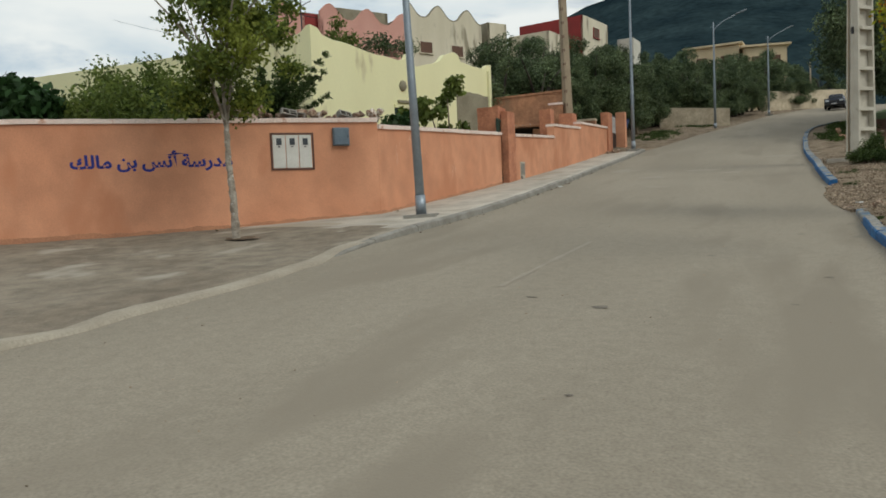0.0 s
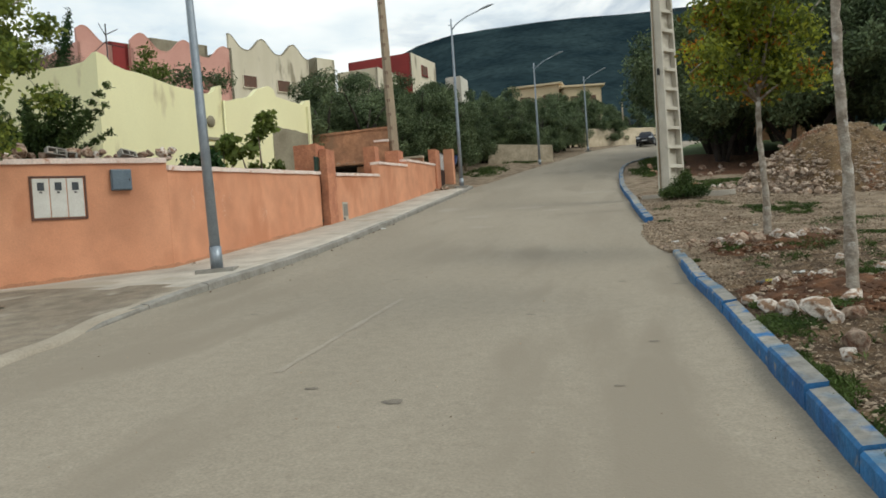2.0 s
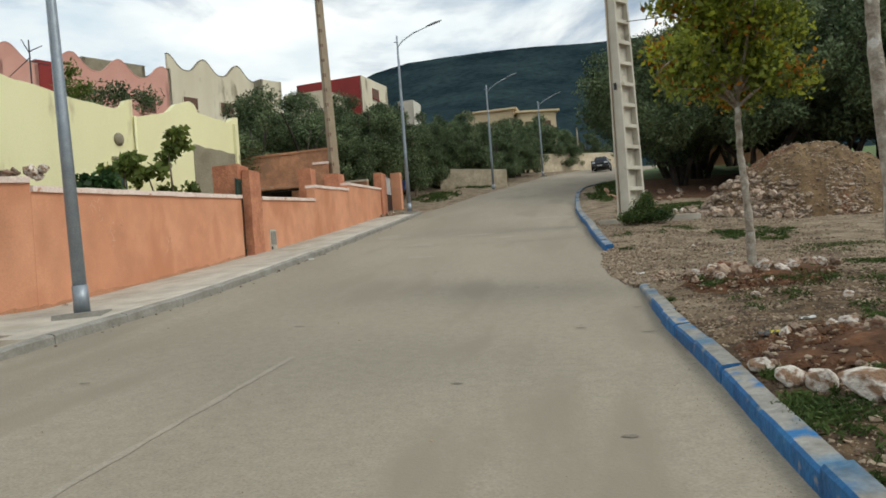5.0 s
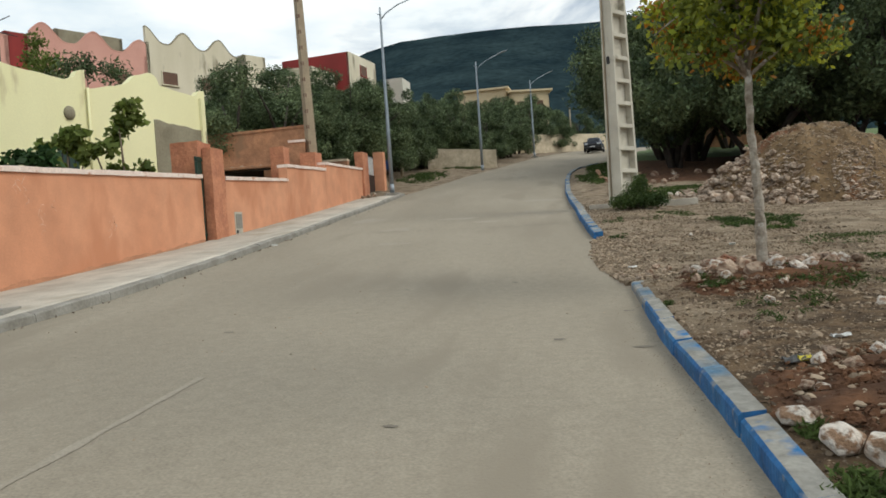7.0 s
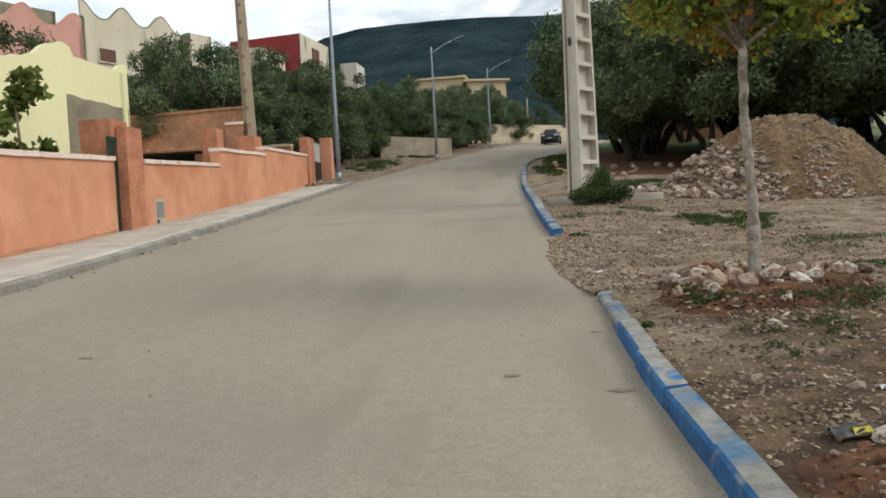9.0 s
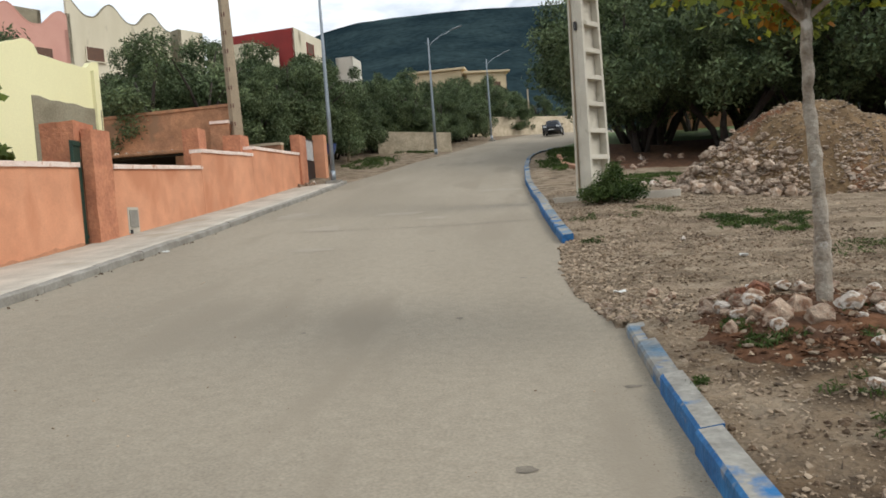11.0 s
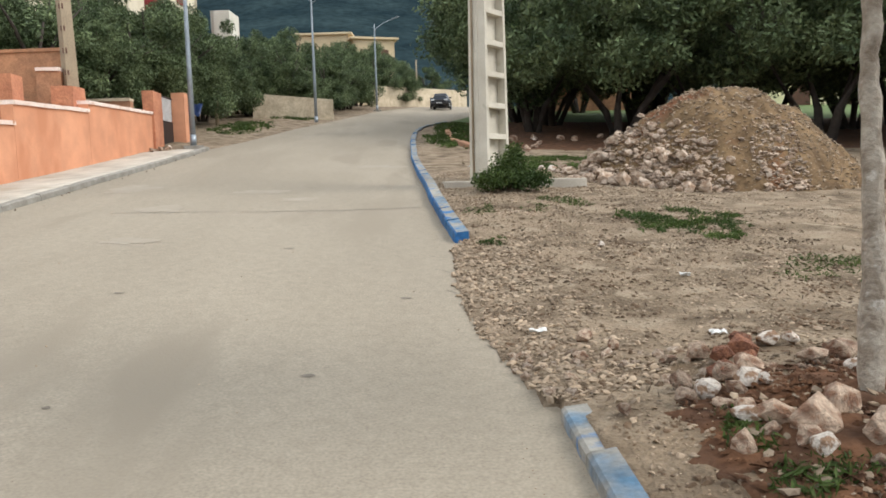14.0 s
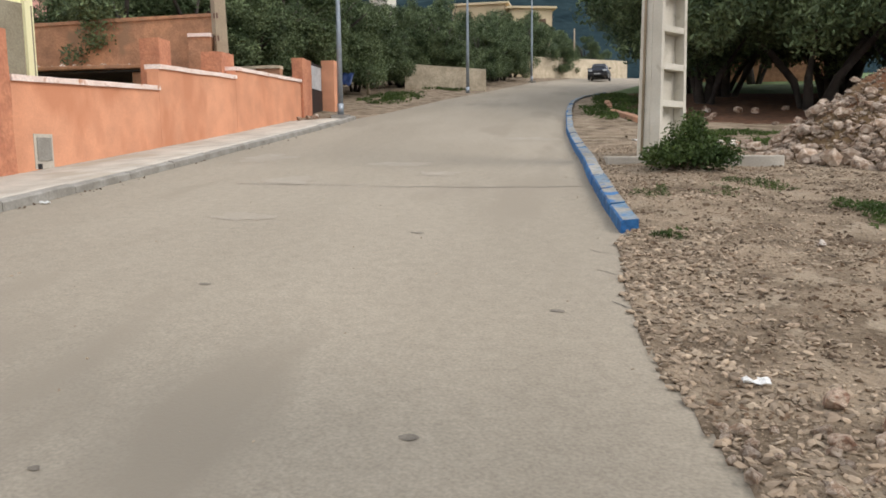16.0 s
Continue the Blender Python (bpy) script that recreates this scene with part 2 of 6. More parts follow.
M_LEAF_DARK = material("dark green shrub leaves", (0.04, 0.085, 0.025), (0.025, 0.06, 0.02), 1.2, 0.55, 0.0, 6, per="island", spread=0.45, translucent=0.25)
M_LEAF_LIGHT = material("light olive green leaves", (0.31, 0.35, 0.07), (0.2, 0.25, 0.05), 1.2, 0.6, 0.0, 6, per="island", spread=0.4, translucent=0.5)
M_LEAF_BUSH = material("dusty green bush leaves", (0.075, 0.11, 0.03), (0.04, 0.07, 0.02), 2.0, 0.65, 0.0, 6, per="island", spread=0.5, translucent=0.2)
M_LEAF_YELLOW = material("yellowing leaves", (0.39, 0.4, 0.045), (0.28, 0.34, 0.045), 1.4, 0.6, 0.0, 6, per="island", spread=0.4, translucent=0.6)
M_LEAF_ORANGE = material("orange autumn leaves", (0.46, 0.16, 0.025), (0.34, 0.18, 0.03), 1.4, 0.6, 0.0, 6, per="island", spread=0.4, translucent=0.5)
M_WEED = material("low green weeds", (0.085, 0.125, 0.032), (0.045, 0.075, 0.02), 1.5, 0.7, 0.0, 6, per="island", spread=0.4, translucent=0.3)
M_DRY = material("dry brown twigs", (0.12, 0.085, 0.06), (0.17, 0.13, 0.09), 2.0, 0.9, 0.0, 10, per="island", spread=0.4)
# forest green shifted bluish, so the colour holds the haze of distance
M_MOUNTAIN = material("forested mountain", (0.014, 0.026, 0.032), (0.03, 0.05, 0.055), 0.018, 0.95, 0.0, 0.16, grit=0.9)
M_MARK = material("faded white road paint", (0.345, 0.302, 0.238), (0.3, 0.262, 0.204), 2.5, 0.9, 0.1, 40)
M_PATCH = material("thin pale cement smear", (0.345, 0.302, 0.237), (0.31, 0.27, 0.211), 3.0, 0.9, 0.3, 48, spots=((0.3, 0.26, 0.201), 4.0, 0.47), grit=0.5)
M_CRACK = material("dark joint filler", (0.15, 0.13, 0.105), (0.2, 0.175, 0.14), 2.0, 0.9, 0.3, 40)
M_STAIN_ROAD = material("oil stained concrete", (0.15, 0.128, 0.1), (0.215, 0.185, 0.143), 9.0, 0.85, 0.2, 60)
M_WIRE = material("black cable", (0.02, 0.02, 0.02), (0.03, 0.03, 0.03), 4.0, 0.6, 0.0, 40)
M_CAR = material("dark blue car paint", (0.025, 0.03, 0.045), (0.03, 0.036, 0.05), 3.0, 0.25, 0.0, 40, metal=0.3)
M_TYRE = material("black rubber", (0.015, 0.015, 0.015), (0.02, 0.02, 0.02), 4.0, 0.8, 0.1, 40)
M_LIGHT = material("clear headlight", (0.6, 0.62, 0.65), (0.5, 0.52, 0.55), 4.0, 0.15, 0.0, 40)
M_YELLOW_PLASTIC = material("yellow plastic", (0.6, 0.5, 0.03), (0.5, 0.42, 0.03), 6.0, 0.5, 0.1, 40)
M_BLACK_PLASTIC = material("black plastic", (0.02, 0.02, 0.02), (0.04, 0.04, 0.04), 6.0, 0.4, 0.1, 40)
M_PLASTIC = material("white litter", (0.75, 0.75, 0.73), (0.65, 0.65, 0.62), 6.0, 0.5, 0.1, 40)
M_SCRIBBLE = material("faded chalk", (0.74, 0.48, 0.36), (0.72, 0.43, 0.31), 8.0, 0.9, 0.1, 40)
M_BLUE_TARP = material("blue plastic sheet", (0.015, 0.035, 0.11), (0.02, 0.045, 0.14), 3.0, 0.5, 0.3, 20)

for leaf in (M_MOUNTAIN, M_DIRT, M_ROAD, M_LEAF_OLIVE, M_LEAF_GREEN, M_LEAF_DARK, M_LEAF_LIGHT, M_LEAF_YELLOW, M_LEAF_ORANGE, M_LEAF_BUSH, M_WEED, M_RED_DIRT, M_HEAP):
    leaf.node_tree.nodes["Principled BSDF"].inputs["Specular IOR Level"].default_value = 0.0 if leaf is M_MOUNTAIN else 0.2


def blend_soil():
    """Dark weedy soil near the lower trees, pale stony earth further up, mixed along a ragged line."""
    nt = M_DIRT.node_tree
    n, l = nt.nodes, nt.links
    b = n["Principled BSDF"]
    dirt = b.inputs["Base Color"].links[0].from_socket
    co = n.new("ShaderNodeTexCoord")
    sep = n.new("ShaderNodeSeparateXYZ")
    l.new(co.outputs["Object"], sep.inputs[0])
    wob = n.new("ShaderNodeTexNoise")
    wob.inputs["Scale"].default_value, wob.inputs["Detail"].default_value = 0.8, 6.0
    l.new(co.outputs["Object"], wob.inputs["Vector"])
    far = n.new("ShaderNodeMath")
    far.operation = "MULTIPLY_ADD"
    far.inputs[1].default_value = 14.0
    l.new(wob.outputs["Fac"], far.inputs[0])
    l.new(sep.outputs["Y"], far.inputs[2])
    fac = n.new("ShaderNodeMapRange")
    fac.inputs["From Min"].default_value, fac.inputs["From Max"].default_value = 20.0, 23.5
    l.new(far.outputs[0], fac.inputs["Value"])
    tone = n.new("ShaderNodeValToRGB")
    tone.color_ramp.elements[0].position, tone.color_ramp.elements[1].position = 0.4, 0.6
    tone.color_ramp.elements[0].color, tone.color_ramp.elements[1].color = (0.15, 0.1, 0.058, 1), (0.066, 0.044, 0.027, 1)
    spot = n.new("ShaderNodeTexNoise")
    spot.inputs["Scale"].default_value, spot.inputs["Detail"].default_value = 4.0, 8.0
    l.new(co.outputs["Object"], spot.inputs["Vector"])
    l.new(spot.outputs["Fac"], tone.inputs["Fac"])
    mix = n.new("ShaderNodeMix")
    mix.data_type = "RGBA"
    l.new(fac.outputs["Result"], mix.inputs[0])
    l.new(tone.outputs["Color"], mix.inputs[6])
    l.new(dirt, mix.inputs[7])
    l.new(mix.outputs[2], b.inputs["Base Color"])
    for x in n:
        if x.type == "BUMP":
            x.inputs["Distance"].default_value = 0.05


blend_soil()

# ---- building blocks ----


def smooth(me):
    me.polygons.foreach_set("use_smooth", [True] * len(me.polygons))


def mesh_of(name, verts, faces, mat, shade=False):
    me = bpy.data.meshes.new(name)
    me.from_pydata([tuple(v) for v in verts], [], faces)
    me.materials.append(mat)
    if shade:
        smooth(me)
    me.update()
    return me


def thing(name, label, category, group="", kind="", at=(0, 0, 0), turn=0.0):
    ob = new(name)
    ob.matrix_basis = pose(*at, 0, 0, turn)
    return tagged(ob, label, category, group, kind)


def part(name, data, parent, label=""):
    ob = new(name, data)
    ob.parent = parent
    return tagged(ob, label)


def from_bm(name, bm, mat, shade=False):
    me = bpy.data.meshes.new(name)
    bmesh.ops.recalc_face_normals(bm, faces=bm.faces)
    bm.to_mesh(me)
    bm.free()
    me.materials.append(mat)
    if shade:
        smooth(me)
    return me


def box_bm(lo, hi, bevel=0.0, bm=None):
    own = bmesh.new()
    bmesh.ops.create_cube(own, size=1)
    for v in own.verts:
        v.co = [lo[i] + (v.co[i] + 0.5) * (hi[i] - lo[i]) for i in range(3)]
    if bevel:
        bmesh.ops.bevel(own, geom=own.edges[:], offset=bevel, segments=2, affect="EDGES", profile=0.6)
    if bm is None:
        return own
    tmp = bpy.data.meshes.new("tmp")
    own.to_mesh(tmp)
    own.free()
    bm.from_mesh(tmp)
    bpy.data.meshes.remove(tmp)
    return bm


def box(name, lo, hi, mat, bevel=0.01):
    return from_bm(name, box_bm(lo, hi, bevel), mat)


def panel(name, p0, p1, low, top, thick, mat, step=0.5, out=0.0):
    """An upright wall from p0 to p1; low and top give z by the distance from p0. It grows to the left of its direction; out shifts it right."""
    p0, p1 = Vector(p0), Vector(p1)
    d = p1 - p0
    length = d.length
    d.normalize()
    side = Vector((-d.y, d.x))
    k = max(1, int(length / step))
    verts, faces = [], []
    for i in range(k + 1):
        s = length * i / k
        for off in (-out, thick):
            q = p0 + d * s + side * off
            verts += [(q.x, q.y, low(s)), (q.x, q.y, top(s))]
    for i in range(k):
        a, b = 4 * i, 4 * i + 4
        faces += [(a, b, b + 1, a + 1), (a + 2, a + 3, b + 3, b + 2), (a + 1, b + 1, b + 3, a + 3), (a, a + 2, b + 2, b)]
    faces += [(0, 1, 3, 2), (4 * k, 4 * k + 2, 4 * k + 3, 4 * k + 1)]
    return mesh_of(name, verts, faces, mat)


def tube(points, radii, sides=8):
    """Verts and faces of a tapered limb along points."""
    verts, faces = [], []
    pts = [Vector(p) for p in points]
    for i, p in enumerate(pts):
        d = (pts[min(i + 1, len(pts) - 1)] - pts[max(i - 1, 0)]).normalized()
        a = d.orthogonal().normalized() if abs(d.z) < 0.9 else Vector((1, 0, 0)).cross(d).normalized()
        b = d.cross(a)
        for k in range(sides):
            u = 2 * math.pi * k / sides
            verts.append(p + (a * math.cos(u) + b * math.sin(u)) * radii[i])
    for i in range(len(pts) - 1):
        for k in range(sides):
            k2 = (k + 1) % sides
            faces.append((i * sides + k, i * sides + k2, (i + 1) * sides + k2, (i + 1) * sides + k))
    faces.append(tuple(range(sides))[::-1])
    faces.append(tuple((len(pts) - 1) * sides + k for k in range(sides)))
    return verts, faces


def tubes(name, limbs, mat, sides=8):
    verts, faces = [], []
    for points, radii in limbs:
        v, f = tube(points, radii, sides)
        faces += [tuple(i + len(verts) for i in q) for q in f]
        verts += v
    return mesh_of(name, verts, faces, mat, True)


def leaves(name, centres, long, wide, mat, rng, droop=0.0):
    """Folded leaf blades, one island each, about the given centres."""
    c = np.asarray(centres, float)
    k = len(c)
    a = rng.normal(size=(k, 3))
    a[:, 2] -= droop
    a /= np.linalg.norm(a, axis=1)[:, None]
    b = np.cross(a, rng.normal(size=(k, 3)))
    b /= np.linalg.norm(b, axis=1)[:, None]
    nrm = np.cross(a, b)
    size = rng.uniform(0.65, 1.3, (k, 1))
    tip, base = c + a * long * size / 2, c - a * long * size / 2
    l, r = c + b * wide * size / 2 + nrm * wide * 0.15, c - b * wide * size / 2 + nrm * wide * 0.15
    verts = np.stack([base, r, tip, l], 1).reshape(-1, 3)
    me = bpy.data.meshes.new(name)
    me.vertices.add(4 * k)
    me.vertices.foreach_set("co", verts.ravel())
    me.loops.add(4 * k)
    me.loops.foreach_set("vertex_index", np.arange(4 * k, dtype=np.int32))
    me.polygons.add(k)
    me.polygons.foreach_set("loop_start", np.arange(0, 4 * k, 4, dtype=np.int32))
    me.materials.append(mat)
    me.update(calc_edges=True)
    return me


def clumps(blobs, count, rng, shell=0.5):
    """Points spread through ellipsoids (centre, radii), denser toward the outside, with gaps."""
    w = np.array([r[0] * r[1] * r[2] for _, r in blobs]) ** 0.67
    pick = rng.choice(len(blobs), count, p=w / w.sum())
    d = rng.normal(size=(count, 3))
    d /= np.linalg.norm(d, axis=1)[:, None]
    rad = (shell + (1 - shell) * rng.random(count)) * rng.uniform(0.8, 1.08, count)
    cs, rs = np.array([c for c, _ in blobs], float), np.array([r for _, r in blobs], float)
    return cs[pick] + d * rs[pick] * rad[:, None]


def rock_mesh(name, seed, mat, corners=16, soft=0.025):
    """A broken stone: flat facets between a few random corners, with slightly worn edges."""
    rng = random.Random(seed)
    bm = bmesh.new()
    for k in range(corners):
        up = 1 - 2 * (k + 0.5) / corners
        a = k * 2.4 + rng.uniform(-0.5, 0.5)
        r = math.sqrt(1 - up * up)
        q = 0.5 * rng.uniform(0.72, 1.08)
        bm.verts.new((math.cos(a) * r * q, math.sin(a) * r * q, up * q * 0.78))
    bmesh.ops.convex_hull(bm, input=bm.verts[:])
    loose = [v for v in bm.verts if not v.link_faces]
    bmesh.ops.delete(bm, geom=loose, context="VERTS")
    bmesh.ops.bevel(bm, geom=bm.edges[:], offset=soft, segments=1, affect="EDGES")
    return from_bm(name, bm, mat)


# ---- the lie of the land ----
NUDGES = ((1.3, 16.0, -0.14, 4.0), (1.2, 22.4, -0.08, 3.0), (2.2, 27.0, 0.12, 2.5), (-14.5, 8.8, 0.12, 3.0), (3.2, 15.5, 0.2, 1.6), (3.2, 10.6, 0.12, 1.6))


def rise(x, y):
    """Height of the road's surface, carried on to both sides."""
    yc = min(max(y, -25.0), 50.0)
    z = 0.036 - 0.0245 * min(max(x, -22.0), 14.0) + 0.0583 * yc + (0.00084 * yc * yc if yc > 0 else 0)
    if y > 50:
        z += 0.122 * min(y - 50, 45.0) + 0.05 * min(max(y - 95, 0), 150.0)
    for cx, cy, dz, r in NUDGES:
        q = ((x - cx) ** 2 + (y - cy) ** 2) / (r * r)
        if q < 9:
            z += dz * math.exp(-q)
    return z


def along(table, y):
    return float(np.interp(y, [a for a, _ in table], [b for _, b in table]))


LEFT = ((-60, -6.7), (4.2, -5.85), (7.6, -5.68), (9.0, -5.75), (10.2, -6.1), (11.5, -6.05), (13.5, -5.98), (16, -5.92), (19.5, -6.08), (29, -6.46), (39, -6.46), (42, -6.0), (58, -3.9), (79, -1.5), (95, 2.5), (120, 12))
RIGHT = ((-60, 1.66), (3, 1.6), (7.3, 1.53), (8.5, 1.49), (10.8, 1.43), (12.8, 1.38), (16, 1.39), (21, 1.24), (25.6, 0.95), (35, 0.72), (42, 0.78), (47, 0.98), (50, 1.4), (53.7, 2.3), (60, 4.0), (79, 8.0), (95, 13), (120, 24))


def left_edge(y):
    return along(LEFT, y)


def right_edge(y):
    return along(RIGHT, y)


def road_right(y):
    """The concrete's own edge: under the kerb, and broken back where the kerb is missing."""
    if 15.8 < y < 22.0:
        return along(((15.8, 1.5), (16.2, 1.4), (17.2, 1.22), (18.2, 1.1), (19.5, 1.06), (21.6, 1.2), (22.0, 1.35)), y) + 0.09 * noise.noise(Vector((y * 2.0, 0, 2))) + 0.05 * noise.noise(Vector((y * 7.0, 0, 2)))
    return right_edge(y) + 0.15


def ground_z(x, y):
    """The open ground beside the road."""
    z = rise(x, y)
    le, re = left_edge(y), right_edge(y)
    rough = 0.05 * noise.noise(Vector((x * 0.7, y * 0.7, 3))) + 0.03 * noise.noise(Vector((x * 2.1, y * 2.1, 8)))
    if le - 0.05 < x < (road_right(y) - 0.06 if 15.8 < y < 22.0 else re + 0.1):
        return z - 0.12
    if x >= re or 15.8 < y < 22.0 and x > 0:
        away = min(max(x - re, 0) / 1.2, 1.0)
        gap = max(0.0, 1 - abs(y - 19.1) / 3.4)
        return z + (0.09 if gap <= 0 else 0.012 + 0.078 * (1 - min(gap * 3, 1))) + rough * away + 0.05 * away
    if y > 38:
        return z + min((le - x) / 3.0, 1.0) * (0.15 + rough) - 0.01
    return z - 0.12 if y > 2.2 and x > -8.5 - max(15.2 - y, 0) * 0.92 and x > -18 else z + 0.02 + rough * 0.5 * min((le - x) / 0.8, 1.0)


def axis(lo, hi, near_lo, near_hi, fine, coarse):
    a = list(np.arange(near_lo, near_hi, fine))
    left, right, s = [near_lo], [near_hi], fine
    while left[-1] > lo:
        s = min(s * 1.25, coarse)
        left.append(left[-1] - s)
    s = fine
    while right[-1] < hi:
        s = min(s * 1.25, coarse)
        right.append(right[-1] + s)
    return sorted(set(left[1:] + a + right))


def build_ground():
    xs, ys = sorted(set(axis(-1500, 1500, -12, 12, 0.22, 150)) | set(np.arange(0.5, 1.9, 0.05).tolist())), axis(-1500, 2000, -3, 62, 0.3, 150)
    verts = [(x, y, ground_z(x, y) if abs(x) < 100 and -60 < y < 150 else rise(x, y)) for y in ys for x in xs]
    w = len(xs)
    faces = [(j * w + i, j * w + i + 1, (j + 1) * w + i + 1, (j + 1) * w + i) for j in range(len(ys) - 1) for i in range(w - 1)]
    me = mesh_of("ground", verts, faces, M_DIRT, True)
    me.materials.append(M_GRASS_GROUND)
    me.materials.append(M_RED_DIRT)
    idx = []
    for f in faces:
        x = (verts[f[0]][0] + verts[f[2]][0]) / 2
        y = (verts[f[0]][1] + verts[f[2]][1]) / 2
        wob = 1.5 * noise.noise(Vector((x * 0.3, y * 0.3, 1))) + 0.8 * noise.noise(Vector((x * 1.1, y * 1.1, 4)))
        idx.append(1 if x > 3.5 and y + wob > 55 else 2 if x > 3.3 + wob and y + wob > 37.5 else 0)
    me.polygons.foreach_set("material_index", idx)
    tagged(new("ground", me), "stony tan earth verge with gravel and sparse grass", "ground", kind="structure")


def strip(name, y0, y1, step, edges, lift, mat, cols=10):
    """A sheet that follows the road between two edges."""
    verts, faces = [], []
    k = int((y1 - y0) / step)
    for j in range(k + 1):
        y = y0 + (y1 - y0) * j / k
        a, b = edges(y)
        for i in range(cols + 1):
            x = a + (b - a) * i / cols
            verts.append((x, y, rise(x, y) + lift))
    for j in range(k):
        for i in range(cols):
            q = j * (cols + 1) + i
            faces.append((q, q + 1, q + cols + 2, q + cols + 1))
    return mesh_of(name, verts, faces, mat, True)


build_ground()
tagged(new("road", strip("road", -60, 118, 0.2, lambda y: (left_edge(y) - 0.1 + 0.05 * noise.noise(Vector((y * 1.3, 0, 5))),
    road_right(y)), 0.0, M_ROAD, 16)),
    "worn grey beige concrete road climbing gently", "road", kind="structure")

# ---- pavement, kerbs, road marks ----


def pave_top(x, y):
    return rise(x, y) + 0.13 * (0.35 + 0.65 * min(max((x + 8.46) / (left_edge(y) + 8.46), 0.0), 1.0))


def build_pavement():
    """The walk under the wall: a raised slab past the lamp, a dusty low apron before it."""
    verts, faces = [], []
    ys = list(np.arange(2.0, 38.8, 0.3))
    for y in ys:
        ramp = min(max((y - 10.0) / 4.0, 0.0), 1.0) * min(max((39.0 - y) / 1.5, 0.1), 1.0)
        a, b = -8.46, left_edge(y) - 0.12 * ramp + 0.12 * (1 - ramp) * noise.noise(Vector((y * 1.1, 4, 0)))
        if y < 15.2:
            a = -8.46 - (15.2 - y) * 0.9
        for i in range(13):
            x = a + (b - 0.26 - a) * i / 10 if i < 11 else b + (0.03 if i == 12 else 0)
            dust = 0.02 * noise.noise(Vector((x * 1.3, y * 1.3, 6))) * (1.6 - ramp)
            verts.append((x, y, rise(x, y) + ((0.045 + 0.085 * ramp) * (0.35 + 0.65 * min(i, 11) / 11) + dust if i < 12 else -0.05)))
    for j in range(len(ys) - 1):
        for i in range(12):
            q = j * 13 + i
            faces.append((q, q + 1, q + 14, q + 13))
    me = mesh_of("pavement", verts, faces, M_PAVE, True)
    me.materials.append(M_APRON)
    me.materials.append(M_EDGE)
    me.polygons.foreach_set("material_index", [1 if ys[k // 12] + 1.2 * noise.noise(Vector((k % 12 * 0.6, ys[k // 12] * 0.8, 3))) < 12.6 else 0 for k in range(len(faces))])
    for p in me.polygons:
        if p.index % 12 >= 10:
            p.material_index = 2 if p.material_index == 1 else 0
    tagged(new("pavement", me), "pale cracked concrete pavement along the orange wall", "pavement", kind="structure")


build_pavement()


def kerb_run(name, label, y0, y1, edge, width, height, mats, length=1.0, side=1, wobble=0.0, grow=0.0):
    """Kerb blocks end to end along an edge; side: +1 grows to +x."""
    run = thing(name, label, "kerb")
    rng = random.Random(4)
    y = y0
    while y < y1 - 0.2:
        ye = min(y + length, y1)
        xa, xb = edge(y), edge(ye - 0.02)
        za, zb = rise(xa, y), rise(xb, ye)
        dz = rng.uniform(-1, 1) * wobble
        dx = rng.uniform(0, 1) * wobble * 0.7
        xa, xb = xa + dx, xb + dx * rng.random()
        bm = bmesh.new()
        h = height + dz
        rises = [min(0.0, (q - y0 - grow) * height * 0.8 / grow) if grow else 0.0 for q in (y, ye)]
        za, zb = za + rises[0], zb + rises[1]
        worn = wobble > 0.02 and len(mats) > 1 and y > y1 - 2.3
        h -= 0.045 if worn else 0.0
        prof = [(0.0, -0.12), (0.0, h - 0.02), (0.02 * side, h), (width * side, h), (width * side, -0.12)]
        rings = []
        cuts = 5
        for k in range(cuts):
            f = k / (cuts - 1)
            yy = y + (ye - (0.022 if wobble > 0.01 else 0.012) - y) * f
            chip = (rng.uniform(0, 0.016) if wobble else 0) + (0.012 if k in (0, cuts - 1) else 0)
            rings.append([bm.verts.new((xa + (xb - xa) * f + px + (chip * 0.5 * side if i in (1, 2) else 0), yy,
                                        za + (zb - za) * f + pz - (chip if i in (1, 2) else 0))) for i, (px, pz) in enumerate(prof)])
        tops = []
        for r0, r1 in zip(rings, rings[1:]):
            for i in range(4):
                fc = bm.faces.new((r0[i], r0[i + 1], r1[i + 1], r1[i]))
                if i >= 2 and len(mats) > 1:
                    tops.append(fc)
        bm.faces.new(rings[0])
        bm.faces.new(rings[-1][::-1])
        for fc in tops:
            fc.material_index = 1
        me = from_bm("kerb_block", bm, mats[1] if worn else mats[0])
        for m in mats[1:]:
            me.materials.append(m)
        part("kerb_block", me, run)
        y = ye
    return run


kerb_run("kerb", "chipped blue painted concrete kerb blocks beside the verge", -1.2, 15.9, right_edge, 0.16, 0.17, (M_BLUE, M_KERB_TOP), 1.03, 1, 0.028)
kerb_run("kerb", "blue painted concrete kerb curving up the hill", 21.9, 56.0, right_edge, 0.2, 0.17, (M_BLUE, M_KERB_TOP), 1.03, 1, 0.012)
kerb_run("kerb", "low grey concrete kerb in front of the pavement", 9.6, 39.0, lambda y: left_edge(y), 0.14, 0.135, (M_KERB_GREY,), 1.5, -1, 0.006, 3.0)


